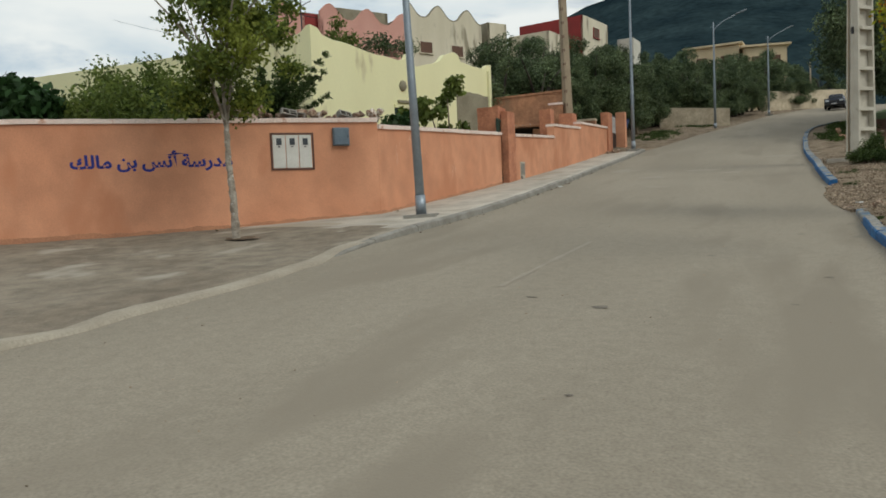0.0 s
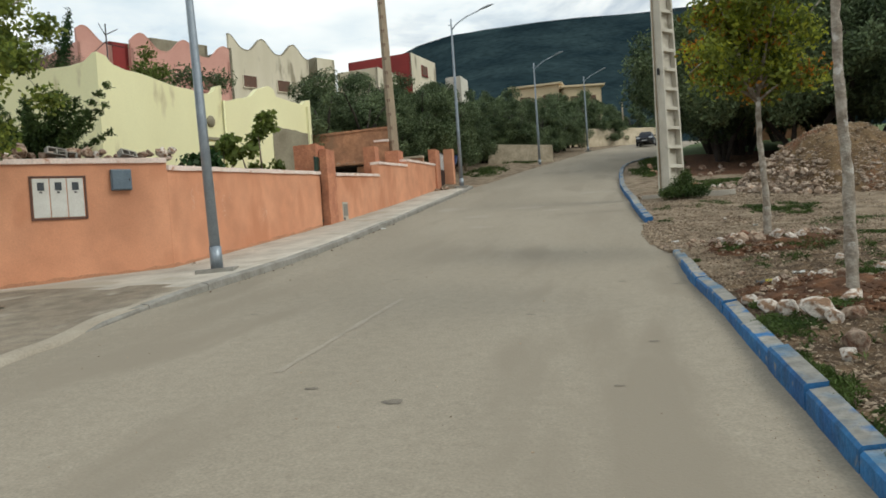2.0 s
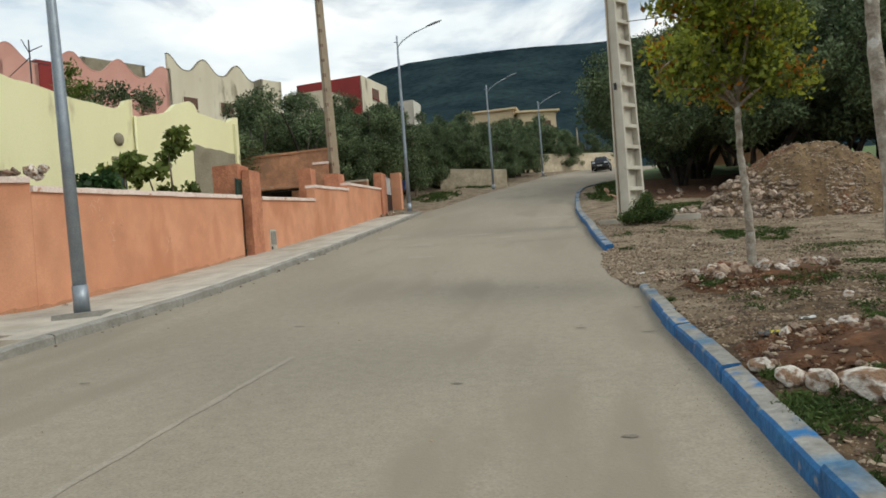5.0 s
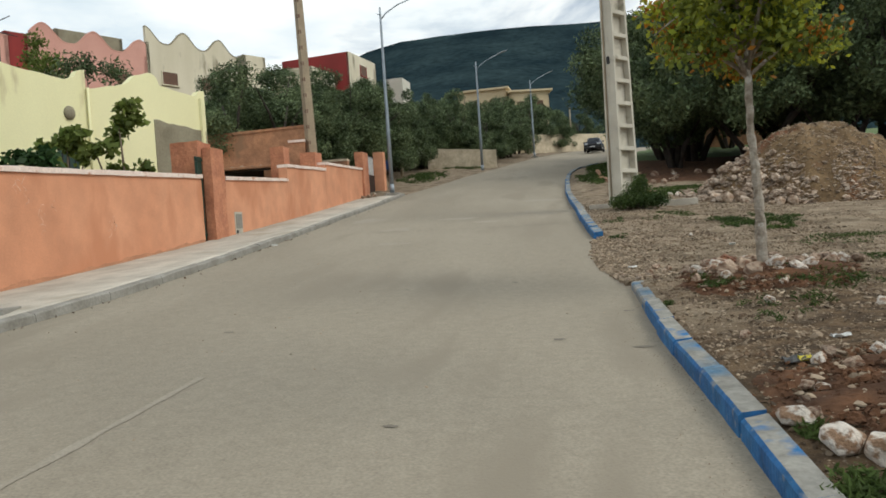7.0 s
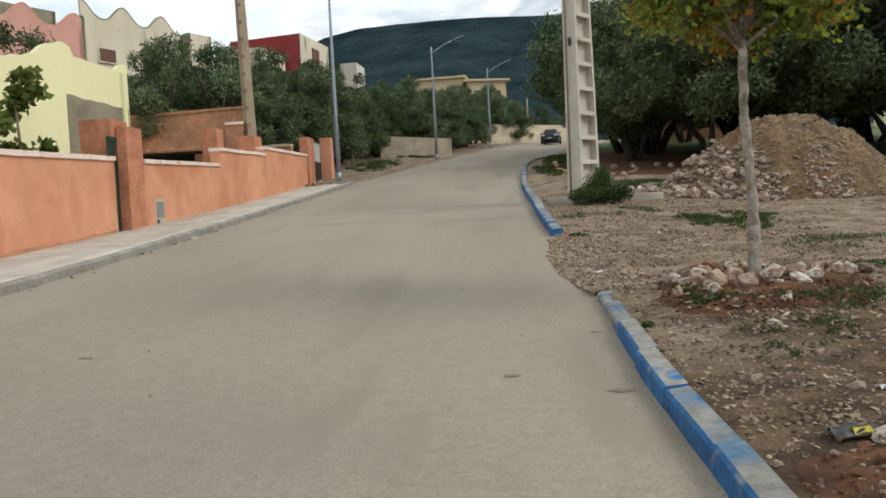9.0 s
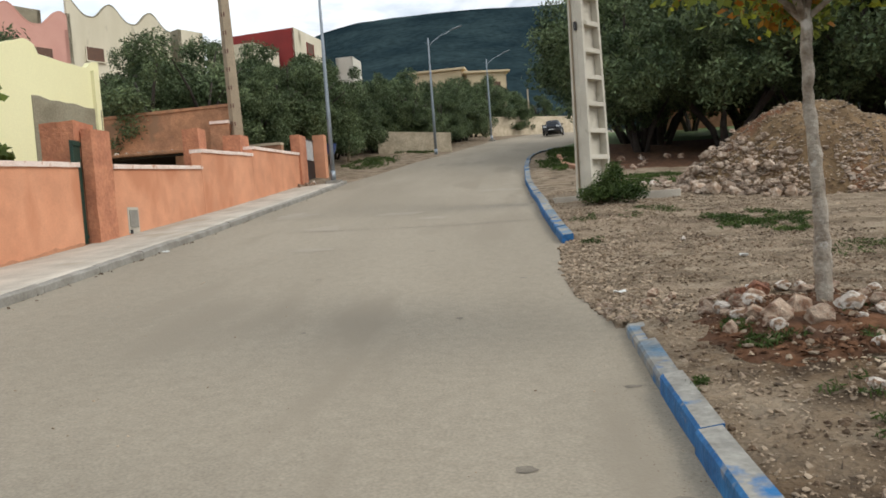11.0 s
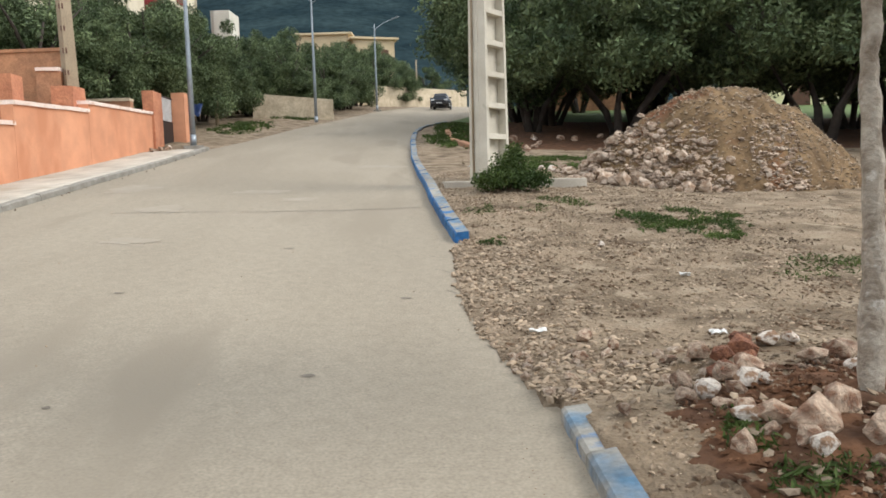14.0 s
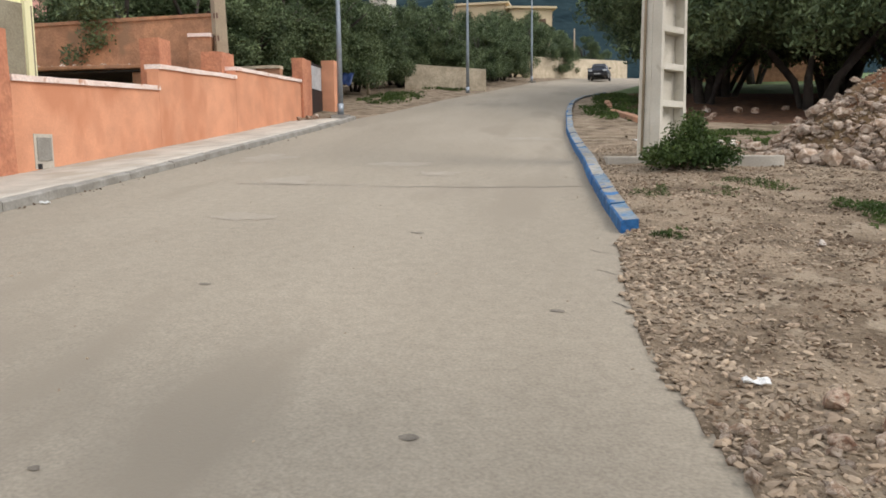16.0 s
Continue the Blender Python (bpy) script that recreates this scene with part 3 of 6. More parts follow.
def road_strip(name, label, p0, p1, width, mat, lift, wob=0.006, seed=1):
    rng = random.Random(seed)
    p0, p1 = Vector(p0), Vector(p1)
    d = (p1 - p0).normalized()
    s = Vector((-d.y, d.x))
    k = max(4, int((p1 - p0).length / 0.25))
    verts = []
    for i in range(k + 1):
        c = p0 + (p1 - p0) * i / k + s * rng.uniform(-wob, wob)
        w = width * rng.uniform(0.5, 1.1) / 2
        for q in (c - s * w, c + s * w):
            verts.append((q.x, q.y, rise(q.x, q.y) + lift))
    faces = [(2 * i, 2 * i + 1, 2 * i + 3, 2 * i + 2) for i in range(k)]
    tagged(new(name, mesh_of(name, verts, faces, mat)), label, "road mark", kind="structure")


road_strip("road_line", "faint worn pale line along the concrete road", (-2.6, 7.9), (-2.5, 11.6), 0.09, M_MARK, 0.004, 0.002)
road_strip("road_joint", "dark open joint across the concrete road", (-4.4, 24.4), (-2.6, 24.5), 0.03, M_CRACK, 0.005, 0.03, 3)
road_strip("road_joint", "dark open joint across the concrete road", (-2.3, 24.5), (1.0, 24.9), 0.035, M_CRACK, 0.005, 0.03, 4)


def road_blob(x, y, rx, ry, seed):
    """A ragged patch of thin cement on the road."""
    verts = [(x, y, rise(x, y) + 0.004)]
    k = 40
    for i in range(k):
        a = 2 * math.pi * i / k
        f = 0.75 + 0.5 * noise.noise(Vector((math.cos(a) * 1.6, math.sin(a) * 1.6, seed))) + 0.3 * noise.noise(Vector((math.cos(a) * 5, math.sin(a) * 5, seed)))
        px, py = x + math.cos(a) * rx * f, y + math.sin(a) * ry * f
        verts.append((px, py, rise(px, py) + 0.004))
    tagged(new("road_patch", mesh_of("road_patch", verts, [(0, 1 + i, 1 + (i + 1) % k) for i in range(k)], M_PATCH)), "ragged pale cement patch in the road", "road mark", kind="structure")


for i, q in enumerate(((-3.7, 24.9, 0.6, 0.5), (-2.4, 27.3, 0.8, 0.4), (-5.3, 27.9, 0.6, 0.9), (-1.5, 26.1, 0.5, 0.3), (-0.3, 33.0, 0.9, 0.6), (-3.2, 21.8, 0.5, 0.3))):
    road_blob(*q, i)
for i, (a, b) in enumerate((((0.9, 19.2), (1.15, 18.95)), ((0.85, 20.2), (1.15, 19.9)), ((0.8, 21.0), (1.1, 20.8)))):
    road_strip("road_crack", "short dark crack at the crumbling road edge", a, b, 0.014, M_CRACK, 0.005, 0.02, 20 + i)
for i, (x, y, r) in enumerate(((-1.28, 7.1, 0.09), (-2.08, 7.42, 0.06), (0.37, 7.57, 0.04), (-2.3, 19.0, 0.05), (-0.9, 4.6, 0.025), (-1.7, 16.2, 0.03), (0.45, 13.0, 0.07), (-0.6, 10.4, 0.05), (-3.1, 13.4, 0.06), (0.7, 9.0, 0.05), (-4.2, 10.6, 0.06), (-0.2, 16.8, 0.05), (-1.0, 21.4, 0.08), (0.5, 18.9, 0.06), (1.2, 12.6, 0.08), (1.24, 14.4, 0.07))):
    verts = [(x, y, rise(x, y) + 0.005)]
    for k in range(18):
        a = math.pi * k / 9
        q = r * (0.75 + 0.45 * noise.noise(Vector((math.cos(a) * 1.5, math.sin(a) * 1.5, i * 3.7))))
        px, py = x + math.cos(a) * q * 1.3, y + math.sin(a) * q * 0.8
        verts.append((px, py, rise(px, py) + 0.005))
    tagged(new("road_stain", mesh_of("road_stain", verts, [(0, 1 + k, 1 + (k + 1) % 18) for k in range(18)], M_STAIN_ROAD)), "small dark stain on the concrete road", "road mark", kind="structure")

# ---- boundary wall along the pavement ----
A0, A1 = (-22.0, 0.31), (-8.36, 15.28)
LA = (Vector(A1) - Vector(A0)).length


def wall_run(name, label, p0, p1, z0, z1, cap=True, mat=None, low=None, thick=0.28, over=0.05, capmat=None):
    """A painted wall with a coping; z0, z1: top of the coping at both ends."""
    length = (Vector(p1) - Vector(p0)).length
    top = lambda s: z0 + (z1 - z0) * s / length  # noqa: E731
    low = low or (lambda s: rise(p0[0] + (p1[0] - p0[0]) * s / length, p0[1] + (p1[1] - p0[1]) * s / length) - 0.2)
    wall = tagged(new(name, panel(name, p0, p1, low, lambda s: top(s) - (0.1 if cap else 0), thick, mat or M_ORANGE)), label, "wall", kind="structure")
    if cap:
        wob = lambda s: 0.012 * noise.noise(Vector((s * 1.7, z0, 2)))  # noqa: E731
        me = panel("coping", p0, p1, lambda s: top(s) - 0.098 + wob(s), lambda s: top(s) + wob(s + 9), thick + over, capmat or M_CAP, 0.3, over)
        part("coping", me, wall, "chipped pinkish white painted coping")
    return wall


def wall_foot(p0, p1, seed):
    """Earth splashed up along the foot of a wall."""
    length = (Vector(p1) - Vector(p0)).length
    at = lambda s: rise(p0[0] + (p1[0] - p0[0]) * s / length, p0[1] + (p1[1] - p0[1]) * s / length)  # noqa: E731
    me = panel("wall_foot", p0, p1, lambda s: at(s) - 0.1, lambda s: at(s) + 0.11 + 0.07 * noise.noise(Vector((s * 0.9, seed, 0))) + 0.06 * noise.noise(Vector((s * 4, seed, 3))), 0.01, M_STAIN, 0.12, 0.004)
    tagged(new("wall_foot", me), "dirt splashed along the foot of the wall", "stain", kind="structure")


wall_foot(A0, A1, 1)
wall_foot((-8.36, 15.3), (-8.39, 23.42), 2)
wall_run("wall_west", "salmon orange painted school wall with pale coping", A0, A1, 3.42, 3.6)
wall_run("wall_street", "salmon orange painted street wall with pale coping", (-8.36, 15.29), (-8.39, 23.44), 3.45, 3.82)
wall_run("wall_low", "low salmon orange street wall with pale coping", (-8.3, 24.57), (-8.3, 29.2), 3.84, 4.07)
wall_run("wall_step", "stepped salmon orange street wall with pale coping", (-8.3, 29.21), (-8.3, 33.28), 4.54, 4.72)
wall_run("wall_upper", "stepped salmon orange street wall with pale coping", (-8.3, 33.29), (-8.3, 38.6), 4.95, 5.12)


def block(name, label, lo, hi, mat, bevel=0.03, kind="structure", category="pillar", rough=0.0):
    bm = box_bm(lo, hi, 0.0)
    bmesh.ops.subdivide_edges(bm, edges=bm.edges[:], cuts=4, use_grid_fill=True)
    for v in bm.verts:
        v.co += Vector([rough * noise.noise(v.co * 3 + Vector((i * 9.1, 0, 0))) for i in range(3)])
    return tagged(new(name, from_bm(name, bm, mat)), label, category, kind=kind)


block("gate_pillar", "rough cast salmon gate pillar beside the green gate", (-8.5, 23.8, 1.9), (-8.27, 24.55, 4.55), M_ORANGE_ROUGH, rough=0.03)
block("gate_pillar", "rough cast salmon gate pillar behind the wall", (-9.27, 23.6, 1.9), (-8.54, 24.35, 4.7), M_ORANGE_ROUGH, rough=0.03)
gate = thing("gate", "narrow dark green steel gate between wall and pillar", "gate", at=(-8.54, 23.62, 0))
part("gate_leaf", box("gate_leaf", (-0.02, -0.16, 2.15), (0.02, 0.16, 4.3), M_GREEN_GATE), gate)
part("gate_rail", box("gate_rail", (0.02, -0.16, 4.18), (0.05, 0.16, 4.27), M_GREEN_GATE), gate)
part("gate_rail", box("gate_rail", (0.02, -0.16, 2.25), (0.05, 0.16, 2.34), M_GREEN_GATE), gate)
part("gate_post", box("gate_post", (0.02, -0.16, 2.35), (0.05, -0.12, 4.17), M_GREEN_GATE), gate)

# post and terrace behind the low wall
block("terrace_post", "square salmon plastered post behind the wall", (-9.1, 29.85, 2.5), (-8.62, 30.4, 5.22), M_ORANGE_ROUGH, rough=0.02)
block("terrace_post", "square salmon plastered post behind the wall", (-9.2, 33.1, 3.0), (-8.6, 33.9, 5.35), M_ORANGE_ROUGH, rough=0.02)
block("terrace_post", "square salmon plastered post beside the street door", (-8.6, 38.62, 3.2), (-8.22, 39.55, 5.85), M_ORANGE_ROUGH, rough=0.02)
wall_run("wall_terrace", "stained orange plaster terrace wall under the olive", (-17.0, 34.0), (-9.25, 34.4), 6.4, 6.62, True, M_ORANGE_OLD, lambda s: 3.0, 0.3, 0.05, M_ORANGE_OLD)
wall_run("wall_terrace", "stained orange plaster terrace wall stepping down", (-9.85, 33.7), (-9.2, 33.75), 5.95, 5.95, True, M_ORANGE_OLD, lambda s: 3.0)
wall_run("wall_yard", "orange yard wall with thin coping across the yard", (-11.0, 37.5), (-8.62, 37.5), 5.48, 5.48, True, M_ORANGE_OLD, lambda s: 3.0, 0.28, 0.05, M_WALL_STONE)
shed = thing("shed", "dark open sided shed with a sagging slab roof", "shed", at=(0, 0, 0))
part("roof", from_bm("roof", box_bm((-14.6, 30.0, 4.57), (-8.95, 33.8, 4.66), 0.02), M_ORANGE_OLD), shed, "stained thin slab roof")
# ceiling and walls carry the shed's shade in their colour
part("ceiling", box("ceiling", (-14.5, 30.12, 4.5), (-9.0, 33.7, 4.565), M_DARK), shed, "underside with shade in its colour")
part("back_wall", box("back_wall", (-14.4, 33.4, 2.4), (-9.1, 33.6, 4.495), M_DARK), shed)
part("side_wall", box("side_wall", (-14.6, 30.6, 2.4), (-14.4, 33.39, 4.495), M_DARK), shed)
part("post", box("post", (-9.5, 30.15, 2.4), (-9.12, 30.5, 4.495), M_ORANGE_OLD, 0.03), shed, "crumbling plastered post")

# street door between its posts
door = thing("door_street", "black steel street door with white bars on top", "door", kind="structure", at=(-8.45, 39.56, 3.75))
part("door_leaf", box("door_leaf", (-0.03, 0.0, 0.0), (0.03, 1.82, 1.15), M_BLACK), door)
part("door_frame", box("door_frame", (-0.04, 0.0, 1.16), (0.04, 1.82, 1.2), M_BLACK), door)
part("door_frame", box("door_frame", (-0.04, 0.0, 2.06), (0.04, 1.82, 2.12), M_BLACK), door)
for i in range(13):
    part("bar", box("bar", (-0.02, 0.04 + i * 0.135, 1.2), (0.02, 0.12 + i * 0.135, 2.06), M_BAR_WHITE), door)
block("door_pillar", "plain salmon pillar beside the street door", (-8.45, 41.4, 3.4), (-7.95, 41.9, 6.1), M_ORANGE, rough=0.01)

# ---- writing and boxes on the school wall ----
DA = (Vector(A1) - Vector(A0)).normalized()
YAW_A = math.degrees(math.atan2(DA.y, DA.x))


def on_wall(x, y):
    """Foot point of (x, y) on the school wall's street face."""
    s = (Vector((x, y)) - Vector(A0)).dot(DA)
    p = Vector(A0) + DA * s
    return p.x, p.y


def wall_writing():
    text = "".join(reversed("\ufee3\ufeaa\ufead\ufeb3\ufe94 \ufe83\ufee7\ufeb2 \ufe91\ufee6 \ufee3\ufe8e\ufedf\ufeda"))
    cu = bpy.data.curves.new("wall_writing", "FONT")
    cu.body, cu.size, cu.extrude, cu.space_word = text, 0.36, 0.002, 0.8
    cu.offset = 0.012
    cu.materials.append(M_BLUE_TEXT)
    ob = new("wall_writing", cu)
    bpy.context.view_layer.update()
    wide, high = ob.dimensions.x, ob.dimensions.y
    x, y = on_wall(-12.7, 10.5)
    ob.matrix_basis = pose(x + 0.004 * DA.y, y - 0.004 * DA.x, 2.56, 90, 0, YAW_A) @ Matrix.Diagonal((3.16 / wide, 0.44 / high * 1.0, 1, 1))
    tagged(ob, "blue hand painted Arabic school name on the orange wall", "wall writing")


wall_writing()


def meter_cabinet():
    x, y = on_wall(-10.02, 13.45)
    cab = thing("meter_cabinet", "three white meter doors in a dark brown frame", "meter cabinet", at=(x, y, 2.44), turn=YAW_A)
    w, h = 0.96, 0.82
    for lo, hi in (((0, -0.03, 0), (w, 0.05, 0.035)), ((0, -0.03, h - 0.035), (w, 0.05, h)), ((0, -0.03, 0.036), (0.035, 0.05, h - 0.036)), ((w - 0.035, -0.03, 0.036), (w, 0.05, h - 0.036))):
        part("frame", box("frame", lo, hi, M_DARK_BROWN, 0.006), cab, "dark brown frame")
    part("backing", box("backing", (0.03, 0.01, 0.03), (w - 0.03, 0.04, h - 0.03), M_DARK_BROWN, 0.0), cab)
    dw = (w - 0.07 - 0.06) / 3
    for i in range(3):
        x0 = 0.045 + i * (dw + 0.015)
        d = part("door", box("door", (x0, -0.02, 0.045), (x0 + dw, 0.009, h - 0.045), M_WHITE_METAL, 0.008), cab, "white painted meter door")
        part("window", box("window", (x0 + dw * 0.3, -0.027, 0.55), (x0 + dw * 0.72, -0.019, 0.7), M_GLASS_DARK, 0.003), d, "small dark reading window")
        part("lock", box("lock", (x0 + dw * 0.42, -0.03, 0.5), (x0 + dw * 0.58, -0.019, 0.53), M_BLACK, 0.003), d)


meter_cabinet()
gx, gy = on_wall(-9.08, 14.48)
mb = thing("meter_box", "blue grey metal meter box on the orange wall", "meter box", at=(gx, gy, 2.98), turn=YAW_A)
part("body", box("body", (0, -0.1, -0.02), (0.38, 0.0, 0.39), M_BOX_GREY, 0.02), mb)
part("lid", box("lid", (0.02, -0.125, 0.0), (0.36, -0.1, 0.37), M_BOX_GREY, 0.012), mb)
part("latch", box("latch", (0.32, -0.14, 0.16), (0.34, -0.125, 0.2), M_BLACK, 0.003), mb)
vent = thing("service_hatch", "small grey cement service hatch low in the wall", "hatch", at=(-8.3, 25.02, 2.3), turn=90)
part("hatch_frame", box("hatch_frame", (0, -0.012, 0), (0.48, 0.02, 0.6), M_PAVE, 0.006), vent)
part("hatch_door", box("hatch_door", (0.06, -0.03, 0.14), (0.42, -0.012, 0.54), M_KERB_GREY, 0.006), vent)
part("hatch_hole", box("hatch_hole", (0.05, -0.02, 0.0), (0.16, -0.013, 0.09), M_BLACK, 0.003), vent)

# ---- street lamps and poles ----


def street_lamp(x, y, z, height, arm_turn, label, lean=0.0):
    lamp = thing("street_lamp", label, "street lamp", "street lamps")
    lamp.matrix_basis = pose(x, y, z, 0, lean, 0) @ pose(0, 0, 0, 0, 0, arm_turn)
    part("base_plate", box("base_plate", (-0.34, -0.28, -0.3), (0.34, 0.28, -0.05), M_KERB_GREY, 0.01), lamp, "grey cement footing")
    v, f = tube([(0, 0, -0.06), (0, 0, height * 0.35), (0, 0, height), (0, 0, height + 0.32)], [0.1, 0.085, 0.045, 0.04], 16)
    part("pole", mesh_of("pole", v, f, M_GALV, True), lamp)
    v, f = tube([(0, 0, -0.055), (0, 0, 0.35)], [0.115, 0.11], 16)
    part("sleeve", mesh_of("sleeve", v, f, M_GALV, True), lamp)
    pts = [(0, 0, height - 0.25), (0.25, 0, height + 0.05), (0.8, 0, height + 0.42), (1.5, 0, height + 0.72)]
    v, f = tube(pts, [0.035, 0.032, 0.03, 0.028], 10)
    arm = part("arm", mesh_of("arm", v, f, M_GALV, True), lamp)
    bm = bmesh.new()
    bmesh.ops.create_uvsphere(bm, u_segments=16, v_segments=10, radius=1)
    for q in bm.verts:
        q.co = Vector((1.85 + q.co.x * 0.42, q.co.y * 0.14, height + 0.86 + q.co.z * (0.07 if q.co.z > 0 else 0.03) + q.co.x * 0.15))
    part("lamp_head", from_bm("lamp_head", bm, M_LAMP_GREY, True), arm, "grey cobra lamp head")
    v, f = tube([(-0.16, 0, height + 0.02), (0.02, 0, height - 0.02)], [0.02, 0.02], 6)
    part("bracket", mesh_of("bracket", v, f, M_GALV, True), lamp)
    return lamp


street_lamp(-6.72, 14.12, 1.4, 8.2, 18, "galvanised street lamp standing on the pavement", -1.9)
street_lamp(-7.12, 39.35, 3.98, 8.15, 18, "galvanised street lamp at the pavement's end")
street_lamp(-4.74, 57.5, 6.1, 7.2, 10, "galvanised street lamp beside the dirt verge")
street_lamp(-1.78, 79.0, 8.8, 7.1, 5, "galvanised street lamp far up the road")


def ladder_pole():
    """A cast concrete power pole: plain on one face, recessed like a ladder on the other."""
    zb = rise(2.3, 26.7) - 0.1
    pole = thing("power_pole", "tall cast concrete power pole with ladder recesses", "power pole", at=(2.19, 26.62, zb), turn=-40)
    wx, wy, h = 0.45, 0.84, 11.0
    taper = lambda z: 1 - 0.35 * z / h  # noqa: E731

    def slab(x0, x1, y0, y1, z0, z1):
        bm = box_bm((x0, y0, z0), (x1, y1, z1), 0.012)
        for v in bm.verts:
            k = taper(v.co.z)
            v.co.x, v.co.y = v.co.x * k, v.co.y * k
        return bm
    part("shaft", from_bm("shaft", slab(-wx, -0.2, 0, wy, 0, h), M_POLE_CONC), pole, "plain cast web")
    part("flange", from_bm("flange", slab(-0.199, 0, 0, 0.09, 0, h), M_POLE_CONC), pole)
    part("flange", from_bm("flange", slab(-0.199, 0, wy - 0.09, wy, 0, h), M_POLE_CONC), pole)
    z = 0.5
    while z < h - 0.2:
        part("rung", from_bm("rung", slab(-0.199, -0.004, 0.091, wy - 0.091, z, z + 0.11), M_POLE_CONC), pole)
        z += 0.62
    v, f = tube([(-0.33, -0.025, 0.2), (-0.29, -0.025, 5.0), (-0.24, -0.025, 9.5)], [0.022, 0.022, 0.022], 8)
    part("conduit", mesh_of("conduit", v, f, M_POLE_OLD, True), pole, "cable conduit")
    part("bolt", box("bolt", (-0.2, -0.06, 4.1), (-0.14, 0.0, 4.3), M_BLACK, 0.004), pole)
    slab_z = ground_z(2.4, 26.9) + 0.07
    pad = box_bm((1.3, 26.2, slab_z - 0.4), (4.1, 28.3, slab_z - 0.02), 0.02)
    tagged(new("pole_footing", from_bm("pole_footing", pad, M_PAVE)), "pale concrete footing slab round the power pole", "footing", kind="structure")


ladder_pole()
old = thing("utility_pole", "weathered tan concrete utility pole behind the wall", "utility pole", at=(-8.98, 34.0, 3.3))
v, f = tube([(0, 0, 0), (-0.24, 0, 11.0)], [0.25, 0.16], 4)
part("shaft", mesh_of("shaft", v, f, M_POLE_OLD), old)
for i in range(14):
    part("notch", box("notch", (-0.09 - i * 0.0135, -0.215 + i * 0.0045, 1.2 + i * 0.62), (0.03 - i * 0.0135, -0.165 + i * 0.0045, 1.34 + i * 0.62), M_DARK_BROWN, 0.004), old)
for x, y, z, h, r in ((-9.2, 51.5, 5.2, 4.6, 0.1), (2.2, 100.0, 11.0, 5.5, 0.1)):
    p = thing("post", "bare grey wooden post beside the dirt verge", "post", at=(x, y, z - 0.1))
    v, f = tube([(0, 0, 0), (0.03, 0, h * 0.5), (0, 0.02, h)], [r, r * 0.9, r * 0.75], 8)
    part("shaft", mesh_of("shaft", v, f, M_POLE_OLD, True), p)

# ---- yellow school building ----
Y0, Y1, Y2 = (-13.5, 20.2), (-11.97, 24.28), (-10.5, 28.2)


def bump_top(knots):
    xs, zs = [k for k, _ in knots], [z for _, z in knots]

    def top(s):
        i = max(0, min(len(xs) - 2, int(np.searchsorted(xs, s)) - 1))
        f = min(max((s - xs[i]) / (xs[i + 1] - xs[i]), 0), 1)
        return zs[i] + (zs[i + 1] - zs[i]) * (f * f * (3 - 2 * f))
    return top


school = thing("school_building", "pale yellow single storey building with peaked parapets", "building")
L1 = (Vector(Y1) - Vector(Y0)).length
L2 = (Vector(Y2) - Vector(Y1)).length
part("wall", panel("wall", Y0, Y1, lambda s: 1.5, bump_top(((0, 7.42), (0.25, 7.36), (0.5, 7.12), (0.95, 7.02), (2.9, 6.74), (3.75, 6.66), (4.0, 6.74), (4.2, 6.98), (4.4, 7.0))), 0.25, M_YELLOW, 0.1), school)
part("wall", panel("wall", (Y1[0] + 0.02, Y1[1] + 0.01), Y2, lambda s: 1.5, bump_top(((0, 6.5), (0.9, 6.68), (1.2, 6.78), (1.7, 7.12), (2.1, 7.24), (2.3, 7.18), (2.45, 6.9), (3.3, 6.8), (3.75, 6.75), (4.0, 6.95), (4.2, 6.97))), 0.25, M_YELLOW, 0.1), school)
part("wall", panel("wall", (-26, 19.6), (Y0[0] - 0.01, Y0[1]), lambda s: 1.5, bump_top(((0, 7.0), (6, 7.0), (11.6, 7.1), (12.0, 7.16), (12.5, 7.42))), 0.25, M_YELLOW, 0.1), school)
part("wall", panel("wall", Y2, (-26, 28.0), lambda s: 2.0, lambda s: 6.7, 0.25, M_YELLOW, 1.0), school)
bm = bmesh.new()
bm.faces.new([bm.verts.new(q) for q in ((Y0[0] - 0.3, Y0[1] + 0.3, 6.0), (Y2[0] - 0.3, Y2[1] - 0.1, 6.0), (-26, 27.8, 6.0), (-26, 19.9, 6.0))])
part("roof", from_bm("roof", bm, M_RENDER), school)
D1 = (Vector(Y2) - Vector(Y0)).normalized()
on_school = lambda s: Vector(Y0) + D1 * s  # noqa: E731
part("render_patch", panel("render_patch", on_school(6.52), on_school(8.5), lambda s: 2.2, lambda s: 5.86 - 0.1 * s + 0.05 * noise.noise(Vector((s * 3, 0, 0))), 0.0, M_RENDER, 0.12, 0.03), school, "bare cement render patch")
q0, q1 = on_school(3.4), on_school(4.0)
win = part("window", panel("window", q0, q1, lambda s: 3.3, lambda s: 4.98, 0.0, M_GREEN_GATE, 1.0, 0.012), school, "dark green shuttered window")
part("lintel", panel("lintel", on_school(3.55), on_school(4.16), lambda s: 5.16, lambda s: 5.25, 0.0, M_RENDER, 1.0, 0.1), win, "stained concrete canopy")
part("lintel", panel("lintel", on_school(3.38), on_school(4.1), lambda s: 4.99, lambda s: 5.1, 0.0, M_YELLOW, 1.0, 0.07), win)
for k in range(3):
    b0 = q0 + D1 * (0.12 + k * 0.18)
    part("bar", panel("bar", b0, b0 + D1 * 0.025, lambda s: 3.3, lambda s: 4.98, 0.0, M_BLACK, 1.0, 0.03), win)
bm = bmesh.new()
bmesh.ops.create_uvsphere(bm, u_segments=14, v_segments=8, radius=1)
